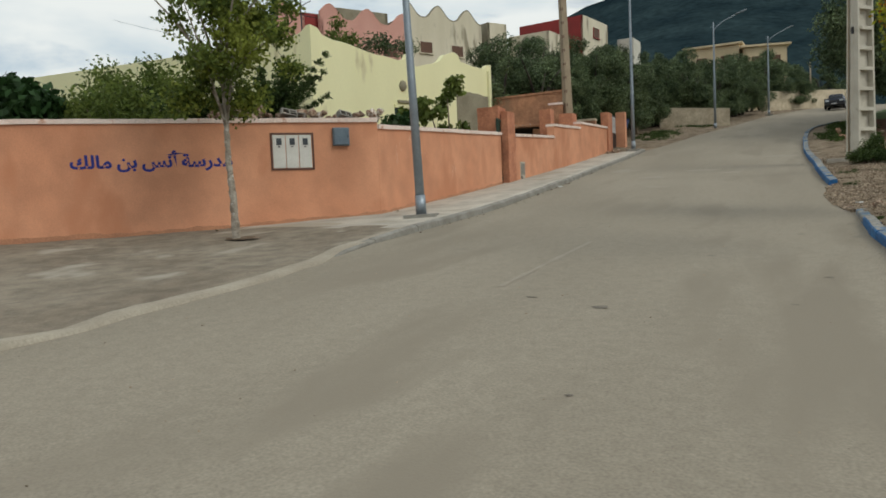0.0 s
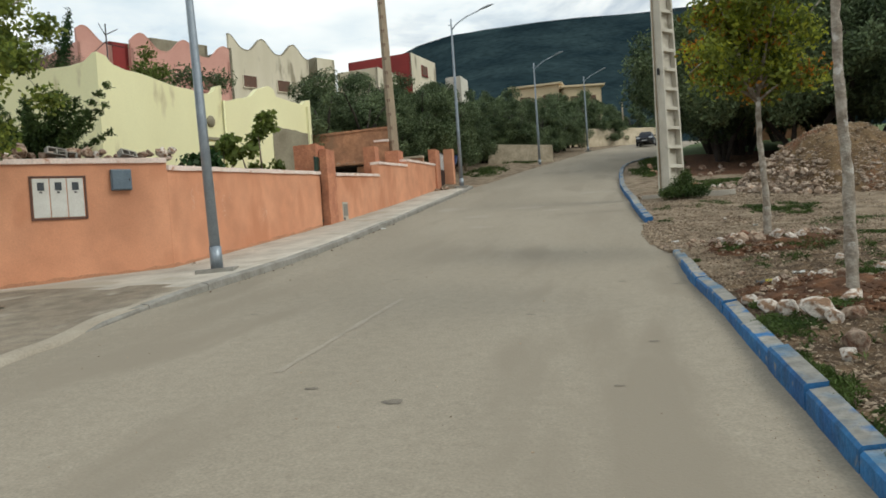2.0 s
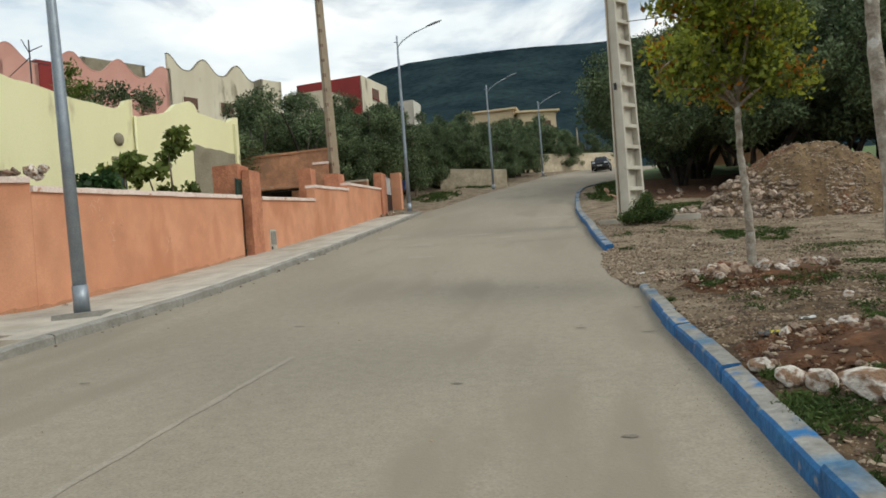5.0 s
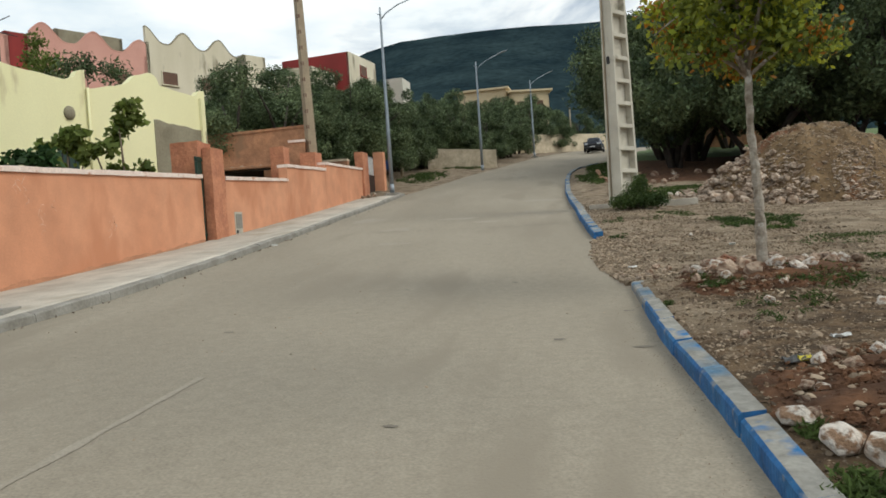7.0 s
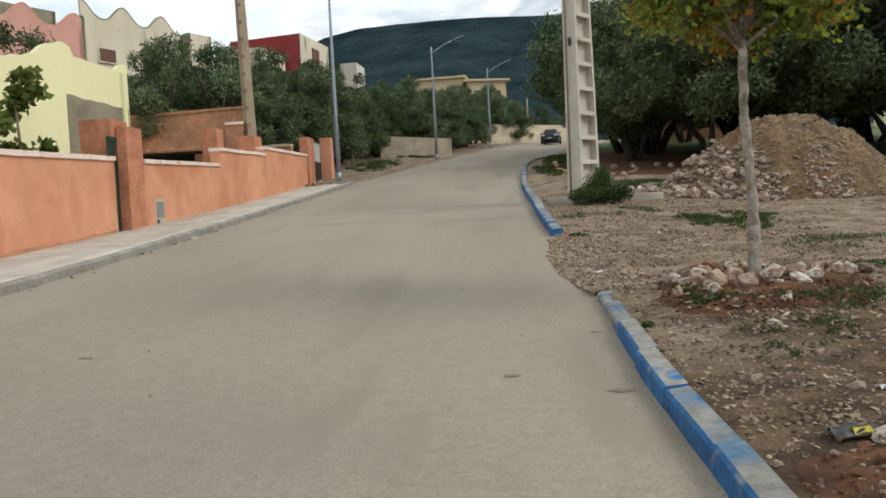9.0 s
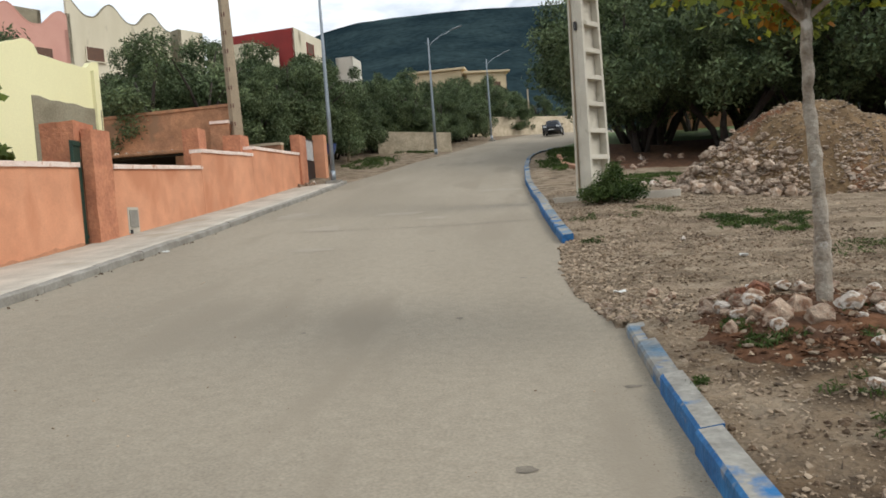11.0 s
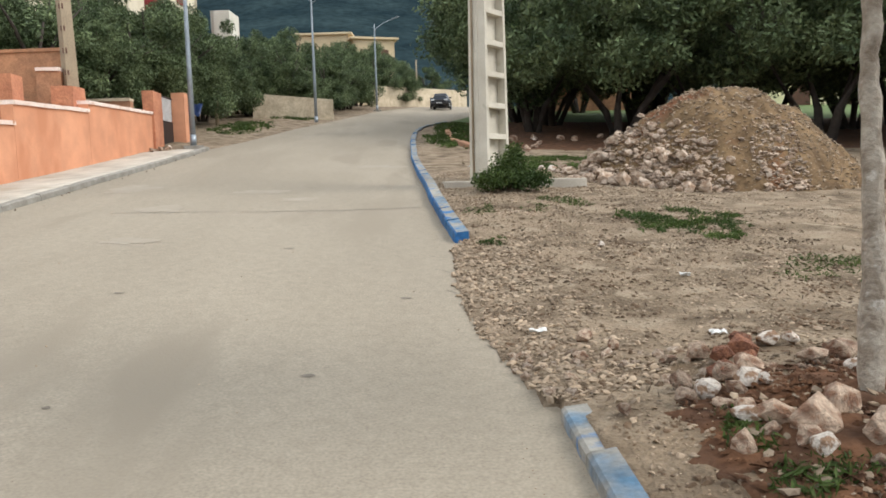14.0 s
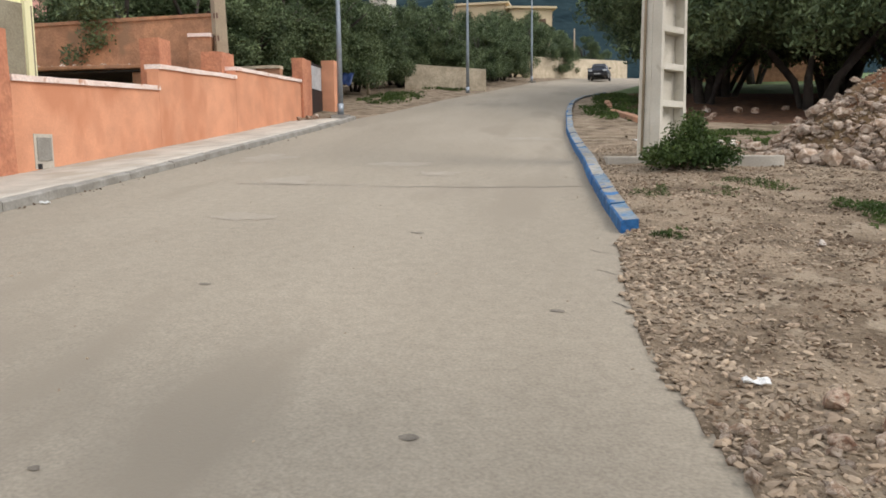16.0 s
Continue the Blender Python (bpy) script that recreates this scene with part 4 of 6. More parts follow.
for q in bm.verts:
    c = on_school(3.82)
    q.co = Vector((c.x + D1.x * q.co.x * 0.16 + D1.y * (0.02 + 0.1 * q.co.y), c.y + D1.y * q.co.x * 0.16 - D1.x * (0.02 + 0.1 * q.co.y), 5.77 + q.co.z * 0.19))
part("wall_lamp", from_bm("wall_lamp", bm, M_RENDER, True), school, "round grey bulkhead wall lamp")
v, f = tube([(Y1[0] + 0.08, Y1[1] - 0.03, 2.0), (Y1[0] + 0.08, Y1[1] - 0.03, 6.5)], [0.035, 0.035], 8)
part("downpipe", mesh_of("downpipe", v, f, M_YELLOW, True), school)

# ---- houses on the slope ----


def house(name, label, p, size, z0, z1, turn, mats, waves=(), windows=(), eave=None, right=None):
    """p: the near corner seen from the road; local x runs along the front to +x, local y along the side wall. waves: (face, period, first crest) of scalloped parapets."""
    w, d = size
    h = thing(name, label, "house", at=(p[0], p[1], 0), turn=turn)
    scal = lambda period, first: (lambda s: z1 + 1.12 * (0.5 + 0.5 * math.cos(2 * math.pi * (s - first) / period)) ** 1.35)  # noqa: E731
    for face, p0, p1, mat in (("front", (0, 0), (w, 0), mats[0]), ("side", (-0.01, d), (-0.01, 0.0), mats[1]), ("right", (w + 0.01, 0), (w + 0.01, d), right or mats[0]), ("back", (w, d + 0.01), (0, d + 0.01), mats[1])):
        wave = [q[1:] for q in waves if q[0] == face]
        top = scal(*wave[0]) if wave else (lambda s: z1)
        part("wall", panel("wall", p0, p1, lambda s: z0, top, 0.25, mat, 0.2 if wave else 2.0), h)
        if wave:
            part("coping", panel("coping", p0, p1, lambda s: top(s) + 0.002, lambda s: top(s) + 0.09, 0.27, M_RENDER if mat is M_CREAM else mat, 0.2, 0.02), h, "weathered coping")
    part("roof", box("roof", (0.26, 0.26, z1 - 0.6), (w - 0.26, d - 0.26, z1 - 0.4), M_RENDER), h)
    if eave:
        part("cornice", box("cornice", (-0.5, -0.5, z1 + 0.01), (w + 0.5, d + 0.5, z1 + 0.28), eave, 0.03), h)
    for face, s, zc, ww, wh in windows:
        win = thing("window", "", "")
        if "category" in win:
            del win["category"]
        win.parent = h
        if face == "front":
            win.matrix_basis = pose(s, -0.02, zc, 0, 0, 0)
        elif face == "right":
            win.matrix_basis = pose(w + 0.03, s, zc, 0, 0, 90)
        else:
            win.matrix_basis = pose(-0.03, s, zc, 0, 0, -90)
        part("pane", box("pane", (-ww / 2, -0.03, -wh / 2), (ww / 2, 0.01, wh / 2), M_FRAME_BROWN if face != "side" else M_GLASS_DARK, 0.01), win)
        part("sill", box("sill", (-ww / 2 - 0.1, -0.14, -wh / 2 - 0.1), (ww / 2 + 0.1, 0.0, -wh / 2 - 0.01), mats[0], 0.01), win)
        for e in (-1, 1):
            part("frame", box("frame", (e * (ww / 2 + 0.03) - 0.04, -0.06, -wh / 2), (e * (ww / 2 + 0.03) + 0.04, 0.0, wh / 2), mats[0], 0.01), win)
    return h


# a row of houses in one line on the slope
ROW = Vector((1.55, 2.95)).normalized()
ROW_TURN = math.degrees(math.atan2(ROW.y, ROW.x))
in_row = lambda s, back=0.0: (-29.3 + ROW.x * s - ROW.y * back, 57.5 + ROW.y * s + ROW.x * back)  # noqa: E731
house("house", "tall cream house with a scalloped parapet", in_row(0.0), (8.2, 8.0), 4.0, 17.65, ROW_TURN, (M_CREAM, M_RENDER), (("front", 3.28, 0.0),),
      (("front", 1.82, 15.1, 1.3, 0.95), ("front", 5.26, 15.05, 1.3, 0.95)))
house("house", "pink house with a scalloped parapet beside the cream one", in_row(-8.35), (8.33, 8.0), 4.0, 16.5, ROW_TURN, (M_PINK, M_PINK), (("front", 3.5, 0.85),), (("front", 6.45, 14.5, 1.3, 1.1),))
house("house", "dark red house wall set back between the pink ones", in_row(-9.75, 0.4), (1.38, 7.0), 4.0, 16.85, ROW_TURN, (M_RED, M_RED))
house("house", "pink house with a pointed parapet crest", in_row(-12.2), (2.44, 8.0), 4.0, 16.4, ROW_TURN, (M_PINK, M_PINK), (("front", 3.5, 0.5),))
house("house", "grey unfinished upper storey behind the pink parapet", in_row(-5.4, 2.6), (4.9, 4.0), 15.5, 18.25, ROW_TURN - 3, (M_RENDER, M_RENDER))
house("house", "grey unfinished rooftop room behind the pink parapet", in_row(-8.0, 3.5), (2.4, 3.0), 15.5, 17.75, ROW_TURN, (M_RENDER, M_DARK))
house("house", "cream house with a dark parapet among the olives", (-25.2, 65.6), (2.2, 6.0), 5.0, 18.1, 58, (M_CREAM, M_RENDER))
house("house", "dark red house with a cream end wall", (-24.9, 73.8), (7.0, 6.0), 5.0, 19.2, -10, (M_RED, M_RED), (), (("right", 3.0, 17.9, 1.3, 1.0),), right=M_CREAM)
house("house", "low cream flat roofed house before the red one", (-24.2, 68.5), (4.2, 4.5), 5.0, 17.1, -8, (M_CREAM, M_CREAM))
house("house", "small off white house among the olives", (-16.7, 82.0), (1.7, 3.0), 7.0, 18.3, -4, (M_WHITE, M_WHITE), (), ())
house("house", "sand coloured house with a wide flat cornice", (-13.2, 112.0), (6.9, 8.0), 9.0, 21.6, -4, (M_TAN, M_TAN), (), (("front", 2.0, 19.6, 1.4, 1.3), ("front", 5.2, 19.6, 1.4, 1.3)), eave=M_TAN)
house("house", "sand coloured house with balconied upper floor", (-5.6, 111.0), (5.4, 9.0), 9.0, 20.9, 14, (M_TAN, M_TAN), (), (("front", 1.5, 19.0, 1.2, 1.3), ("front", 4.0, 19.0, 1.2, 1.3)), eave=M_TAN)
house("house", "brick red low building behind the olive grove", (11.5, 76.0), (9.0, 4.0), 5.0, 10.0, -8, (M_ORANGE_OLD, M_ORANGE_OLD))
house("house", "yellow building beyond the grass field", (33.0, 78.0), (12.0, 6.0), 5.0, 11.6, -20, (M_YELLOW, M_YELLOW), (), (("front", 3.0, 9.2, 1.6, 2.6), ("front", 7.5, 9.2, 1.6, 2.6)))

# low walls beyond
wall_run("wall_field", "pale rubble stone garden wall under the olives", (-9.0, 60.0), (-3.95, 60.3), 8.2, 7.75, False, M_WALL_STONE, lambda s: 5.5, 0.4)
wall_run("wall_far", "long pale plastered wall up the road", (-2.6, 89.5), (8.2, 102.0), 12.2, 12.95, False, M_WALL_STONE, lambda s: 8.0, 0.3)


def chalk_marks():
    """Old pale scribbles and scuffs on the street wall."""
    rng = random.Random(3)
    for y0, z0 in ((16.3, 2.75), (16.9, 2.95), (17.6, 2.6), (19.4, 2.5)):
        mark = thing("wall_scribble", "faint pale chalk scribble on the orange wall", "scribble", at=(-8.365 - (y0 - 15.29) * 0.0037, y0, z0))
        for _ in range(4):
            a, z = rng.uniform(-0.25, 0.25), rng.uniform(-0.25, 0.2)
            pts = [Vector((0.001, a + 0.06 * math.sin(k * 1.3 + z * 9), z + k * 0.05 * rng.uniform(0.6, 1.2))) for k in range(6)]
            part("stroke", tubes("stroke", [(pts, [0.008] * 6)], M_SCRIBBLE, 5), mark)


chalk_marks()

# ---- mountain ----


def build_mountain():
    ridge = ((-2500, 90), (-900, 60), (-520, 105), (-380, 165), (-300, 198), (-235, 232), (-190, 241), (-140, 244), (-90, 245), (-40, 243), (40, 241), (120, 238), (200, 232), (420, 190), (800, 120), (2500, 100))
    xs = np.arange(-1500, 1501, 22)
    ys = np.concatenate([np.arange(260, 900, 20), np.arange(900, 1300, 60)])
    verts, faces = [], []
    for y in ys:
        for x in xs:
            up = min(max((y - 260) / 640, 0), 1)
            q = Vector((x * 0.006, y * 0.006, 2))
            rough = 14 * noise.noise(q) + 7 * noise.noise(q * 2.6) + 3.0 * noise.noise(q * 7)
            hgt = along(ridge, x * 900 / max(y, 500)) * (up ** 1.15)
            verts.append((x, y, -4 + hgt * (1 if y < 900 else 1 - (y - 900) / 900) + rough * math.sin(math.pi * min(up, 0.93)) * 0.9 - (1 - up) * 10))
    w = len(xs)
    faces = [(j * w + i, j * w + i + 1, (j + 1) * w + i + 1, (j + 1) * w + i) for j in range(len(ys) - 1) for i in range(w - 1)]
    tagged(new("mountain", mesh_of("mountain", verts, faces, M_MOUNTAIN, True)), "dark forested mountain ridge behind the village, haze in its colour", "mountain", kind="structure")


build_mountain()

# ---- trees ----


def olive_tree(seed, tall=7.5, spread=3.6, stem=2.2, count=30000, low=0.24):
    """An old olive with leaning stems and a dense grey green crown; returned at the origin."""
    rng = np.random.default_rng(seed)
    t = thing("olive_tree", "old grey green olive tree with leaning dark stems", "tree", "olive trees")
    limbs, blobs = [], []
    for k in range(4):
        a = 2 * math.pi * (k + rng.uniform(0, 0.7)) / 4
        lean = rng.uniform(0.5, 1.3)
        mid = (math.cos(a) * lean * 0.6, math.sin(a) * lean * 0.6, stem * 0.55)
        top = (math.cos(a + 0.3) * lean * 1.5, math.sin(a + 0.3) * lean * 1.5, stem * 1.35)
        end = (math.cos(a) * spread * 0.6, math.sin(a) * spread * 0.6, tall * 0.6)
        limbs.append(([(0.12 * math.cos(a), 0.12 * math.sin(a), -0.3), mid, top, end], [0.16, 0.11, 0.085, 0.035]))
        for _ in range(3):
            b = a + rng.uniform(-1, 1)
            tip = (math.cos(b) * spread * rng.uniform(0.5, 0.95), math.sin(b) * spread * rng.uniform(0.5, 0.95), tall * rng.uniform(0.4, 0.75))
            limbs.append(([top, ((top[0] + tip[0]) / 2, (top[1] + tip[1]) / 2, (top[2] + tip[2]) / 2 + 0.3), tip], [0.09, 0.06, 0.02]))
    for i, q in enumerate(limbs):
        part("limb" if i % 4 else "trunk", tubes("limb", [q], M_BARK_OLIVE, 6 if i % 4 else 10), t)
    for _ in range(64):
        a, r = rng.uniform(0, 2 * math.pi), spread * math.sqrt(rng.uniform(0, 1))
        z = tall * (low + (0.91 - low) * rng.random() * math.sqrt(max(0.05, 1 - (r / spread / 1.1) ** 2)))
        s = rng.uniform(0.5, 1.05)
        blobs.append(((math.cos(a) * r, math.sin(a) * r, z), (s, s, s * 0.8)))
    part("crown", leaves("crown", clumps(blobs, count, rng, 0.45), 0.17, 0.06, M_LEAF_OLIVE, rng), t)
    return t


OLIVES = [olive_tree(11, 7.5, 3.4, 1.6, 46000, 0.16), olive_tree(12, 6.6, 3.2, 1.5, 42000, 0.15), olive_tree(13, 7.2, 3.7, 1.6, 46000, 0.15)]
GROVE = [olive_tree(14, 7.4, 3.9, 1.7, 36000, 0.25), olive_tree(15, 7.0, 4.0, 1.6, 36000, 0.24), olive_tree(16, 7.6, 3.8, 1.8, 36000, 0.26)]


def plant_olives():
    rng = random.Random(7)
    spots = []
    # rows beside the street, behind the wall and up the dirt verge
    for x, y, s in ((-13.3, 39.5, 0.95), (-12.6, 36.9, 0.92), (-11.2, 40.2, 0.72), (-15.8, 38.8, 0.8), (-11.2, 43.5, 0.9), (-13.2, 47.0, 1.02), (-11.4, 49.5, 0.9), (-12.3, 53.0, 1.02), (-11.0, 55.6, 0.9), (-8.2, 63.5, 0.85), (-11.5, 60.5, 0.88),
                    (-11.5, 68.0, 0.9), (-6.9, 70.0, 0.9), (-9.5, 75.0, 1.05), (-4.8, 77.5, 0.7), (-6.5, 84.0, 1.1), (-11.6, 41.2, 0.7), (-15.6, 44.5, 0.8), (-11.6, 46.0, 0.8), (-12.0, 51.5, 0.9), (-9.6, 63.0, 0.85), (-7.6, 66.5, 0.8), (-6.0, 73.5, 0.75), (-4.4, 81.0, 0.72), (-4.2, 92.0, 1.1), (0.2, 95.0, 0.72), (3.5, 103.0, 0.8), (-3.0, 100.0, 1.2)):
        spots.append((x, y, rise(x, y) + (0.8 if y < 41 else 0.8 if y < 48 else 0), s, 0))
    # the grove across the road
    for x, y, s in ((6.6, 46.5, 1.25), (9.8, 43.5, 1.4), (13.2, 42.0, 1.45), (17.0, 40.5, 1.45), (21.0, 39.0, 1.45), (25.5, 37.0, 1.45), (8.4, 51.5, 1.5), (12.5, 49.0, 1.5), (17.0, 47.5, 1.5), (21.5, 46.0, 1.5),
                    (27.0, 43.5, 1.5), (32.0, 40.0, 1.5), (9.5, 58.0, 1.5), (15.0, 56.0, 1.5), (30.0, 34.0, 1.45), (21.5, 54.0, 1.5), (34.0, 31.0, 1.5), (11.0, 66.0, 1.5), (18.0, 63.0, 1.5), (28.0, 52.0, 1.5), (7.4, 55.5, 1.25), (9.0, 63.0, 1.25), (14.5, 71.0, 1.4), (23.5, 61.0, 1.4), (25.0, 48.0, 1.4), (14.2, 52.6, 1.4), (19.2, 51.0, 1.35)):
        spots.append((x, y, rise(x, y), s, 1))
    used = {0: [], 1: []}
    for i, (x, y, z, s, which) in enumerate(spots):
        m = pose(x, y, z, 0, 0, rng.uniform(0, 360)) @ Matrix.Diagonal((s, s, s * rng.uniform(0.92, 1.1), 1))
        kinds, seen = (GROVE if which else OLIVES), used[which]
        ob = kinds[len(seen)] if len(seen) < 3 else copy_thing(kinds[(i * 2 + i // 3) % 3], m)
        ob.matrix_basis = m
        seen.append(ob)


plant_olives()


def young_tree(name, label, x, y, z, fork, crown_c, crown_r, count, mats, seed, trunk_r=0.07, leaf=(0.13, 0.1), lean=(0, 0), bare=0):
    rng = np.random.default_rng(seed)
    t = thing(name, label, "tree", at=(x, y, z))
    tx, ty = lean
    pts = [(0, 0, -0.15), (0.02 + tx * 0.3, 0.01, fork * 0.35), (tx * 0.7 - 0.02, ty * 0.6, fork * 0.7), (tx, ty, fork), (tx * 1.2, ty, fork + crown_r[2] * 1.2)]
    radii = [trunk_r * 1.25, trunk_r, trunk_r * 0.85, trunk_r * 0.75, 0.02]
    at = np.linspace(0, 4, 41)
    rows = [np.interp(at, range(5), [p[i] for p in pts]) for i in range(3)]
    knots = np.interp(at, range(5), radii) * (1 + 0.13 * rng.uniform(-1, 1, 41) * (at < 3.2))
    bent = [(rows[0][i] + rng.uniform(-0.006, 0.006), rows[1][i] + rng.uniform(-0.006, 0.006), rows[2][i]) for i in range(41)]
    part("trunk", tubes("trunk", [(bent, list(knots))], M_BARK_YOUNG, 12), t)
    limbs, blobs = [], []
    for k in range(24):
        a = rng.uniform(0, 2 * math.pi)
        h = fork + rng.uniform(-0.1, crown_r[2] * 1.1)
        rr = rng.uniform(0.55, 1.0)
        zz = crown_c + rng.uniform(-0.85, 0.9) * crown_r[2]
        wide = math.sqrt(max(0.1, 1 - ((zz - crown_c) / crown_r[2]) ** 2))
        tip = (tx + math.cos(a) * crown_r[0] * rr * wide, ty + math.sin(a) * crown_r[1] * rr * wide, max(zz, fork + 0.05))
        limbs.append(([(tx, ty, h), (tx + (tip[0] - tx) * 0.5, ty + (tip[1] - ty) * 0.5, (h + tip[2]) / 2 + 0.12), tip], [0.028, 0.018, 0.006]))
        blobs.append((tip, (0.42, 0.42, 0.32)))
        blobs.append((((tip[0] + tx) / 2, (tip[1] + ty) / 2, (tip[2] + h) / 2 + 0.15), (0.42, 0.42, 0.32)))
    for k in range(10):
        blobs.append(((tx + rng.uniform(-0.5, 0.5), ty + rng.uniform(-0.5, 0.5), fork + 0.1 + crown_r[2] * rng.uniform(0.1, 1.6)), (0.5, 0.5, 0.4)))
    for k in range(bare):
        a = rng.uniform(2.6, 4.2)
        limbs.append(([(tx, ty, fork - 0.2 + 0.2 * k), (tx + math.cos(a) * 0.6, ty + math.sin(a) * 0.6, fork + 0.25 * k), (tx + math.cos(a) * 1.3, ty + math.sin(a) * 1.2, fork + 0.1 + 0.3 * k)], [0.025, 0.016, 0.006]))
    for q in limbs:
        part("limb", tubes("limb", [q], M_BARK_YOUNG, 6), t)
    share = 1.0 / len(mats)
    for k, m in enumerate(mats):
        mine = [blobs[i] for i in rng.permutation(len(blobs))[:max(8, int(len(blobs) * 0.4))]]
        part("crown", leaves("crown", clumps(mine, int(count * share), rng, 0.15), leaf[0], leaf[1], m, rng, 0.5), t)
    return t


young_tree("street_tree", "young street tree with sparse green leaves", -9.05, 11.05, rise(-9.05, 11.05) + 0.03, 2.15, 4.5, (1.9, 1.9, 2.4), 16500, (M_LEAF_GREEN, M_LEAF_LIGHT, M_LEAF_LIGHT, M_LEAF_GREEN), 21, 0.065, (0.09, 0.065), (-0.12, 0.05))
young_tree("verge_tree", "young verge tree with yellow and orange leaves", 2.92, 15.35, ground_z(2.92, 15.35), 2.3, 3.75, (1.6, 1.5, 1.5), 17000, (M_LEAF_YELLOW, M_LEAF_LIGHT, M_LEAF_YELLOW, M_LEAF_GREEN, M_LEAF_YELLOW, M_LEAF_LIGHT, M_LEAF_GREEN, M_LEAF_LIGHT, M_LEAF_GREEN, M_LEAF_ORANGE), 22, 0.056, (0.095, 0.055), (-0.04, 0.0), 0)
young_tree("verge_tree", "young verge tree with orange leaves high up", 2.72, 10.1, ground_z(2.72, 10.1), 3.3, 4.9, (1.3, 1.3, 1.3), 4500, (M_LEAF_ORANGE, M_LEAF_YELLOW), 23, 0.057, (0.11, 0.07), (-0.02, 0.0), 0)


def shrub(name, label, x, y, z, blobs, count, mat, seed, leaf=(0.12, 0.07), stems=5):
    rng = np.random.default_rng(seed)
    t = thing(name, label, "shrub", at=(x, y, z))
    limbs = []
    for c, _ in blobs[:max(stems, 1)]:
        limbs.append(([(c[0] * 0.15, c[1] * 0.15, -0.1), (c[0] * 0.6, c[1] * 0.6, c[2] * 0.6), c], [0.05, 0.035, 0.012]))
    for q in limbs:
        part("stem", tubes("stem", [q], M_DRY, 6), t)
    part("foliage", leaves("foliage", clumps(blobs, count, rng, 0.2), leaf[0], leaf[1], mat, rng, 0.2), t)
    return t


def random_blobs(seed, n, wx, wy, z0, z1, s):
    r = random.Random(seed)
    return [((r.uniform(-wx, wx), r.uniform(-wy, wy), r.uniform(z0, z1)), (s * r.uniform(0.7, 1.2), s * r.uniform(0.7, 1.2), s * r.uniform(0.6, 1.0))) for _ in range(n)]


# garden behind the school wall


def spray_blobs(seed, n, reach, z0, z1):
    """Long arching sprays of leaves round a dense low core."""
    r = random.Random(seed)
    out = random_blobs(seed, 9, reach * 0.45, 0.6, z0, z0 + (z1 - z0) * 0.45, 0.48)
    for _ in range(n):
        dx, tip = r.uniform(-1, 1) * reach, r.uniform(0.45, 1.0)
        y = r.uniform(-0.5, 0.5)
        for k in range(7):
            f = 0.35 + 0.65 * k / 6
            out.append(((dx * f, y * f, z0 + (z1 - z0) * tip * f ** 0.8), (0.2 - 0.018 * k, 0.18, 0.1)))
    return out


shrub("shrub", "dark shrub with long arching sprays before the yellow building", -12.2, 16.2, 1.5, spray_blobs(31, 34, 1.8, 2.0, 4.0), 17000, M_LEAF_BUSH, 31, (0.13, 0.04), 9)
shrub("shrub", "spreading green shrub behind the school wall", -14.8, 14.2, 1.3, random_blobs(32, 14, 1.3, 1.2, 1.4, 3.4, 0.75), 6000, M_LEAF_GREEN, 32, (0.14, 0.07))
shrub("fig_tree", "broad leaved fig tree behind the school wall", -18.6, 13.6, 1.2, random_blobs(33, 14, 1.3, 1.2, 1.8, 4.0, 0.7), 2600, M_LEAF_DARK, 33, (0.26, 0.22))
shrub("fig_tree", "broad leaved fig tree behind the school wall", -22.5, 13.5, 1.2, random_blobs(34, 14, 1.4, 1.3, 1.8, 4.3, 0.7), 2600, M_LEAF_DARK, 34, (0.26, 0.22))
shrub("shrub", "dense shrub with dry twigs behind the school wall", -17.6, 17.6, 1.6, random_blobs(35, 16, 1.6, 1.0, 1.8, 4.4, 0.8), 6000, M_LEAF_GREEN, 35, (0.14, 0.07))
shrub("shrub", "tangle of bare dry branches behind the shrubs", -24.0, 30.0, 1.6, random_blobs(36, 12, 2.2, 1.0, 6.6, 9.4, 0.8), 4200, M_DRY, 36, (0.35, 0.015), 9)
shrub("shrub", "dark hedge behind the school wall", -26.5, 16.5, 1.2, random_blobs(37, 16, 2.6, 1.6, 1.6, 3.9, 0.9), 5000, M_LEAF_DARK, 37, (0.2, 0.14))
shrub("fig_plant", "young fig plant with broad leaves behind the wall", -10.1, 20.6, 1.9, random_blobs(38, 12, 0.55, 0.75, 1.5, 2.8, 0.3), 620, M_LEAF_GREEN, 38, (0.2, 0.14), 4)
shrub("fig_plant", "young fig plant with broad leaves behind the wall", -9.6, 22.2, 1.9, random_blobs(39, 15, 0.45, 0.7, 1.6, 3.7, 0.3), 800, M_LEAF_GREEN, 39, (0.2, 0.14), 5)
shrub("fig_plant", "young fig plant with broad leaves behind the wall", -9.9, 19.3, 1.8, random_blobs(45, 10, 0.45, 0.55, 1.5, 2.5, 0.3), 560, M_LEAF_DARK, 45, (0.2, 0.14), 4)
shrub("shrub", "olive green hedge behind the yellow building", -19.6, 36.0, 4.0, random_blobs(40, 16, 2.2, 1.3, 2.0, 6.2, 0.8), 6000, M_LEAF_OLIVE, 40, (0.2, 0.08))
shrub("creeper", "green creeper hanging over the terrace", -24.8, 40.0, 4.0, random_blobs(41, 18, 1.5, 1.2, 4.0, 9.0, 0.8), 5000, M_LEAF_GREEN, 41, (0.22, 0.1))

shrub("fig_tree", "broad leaved fig tree behind the school wall", -20.4, 13.0, 1.2, random_blobs(44, 12, 1.2, 1.1, 1.6, 3.7, 0.65), 2200, M_LEAF_DARK, 44, (0.26, 0.22))

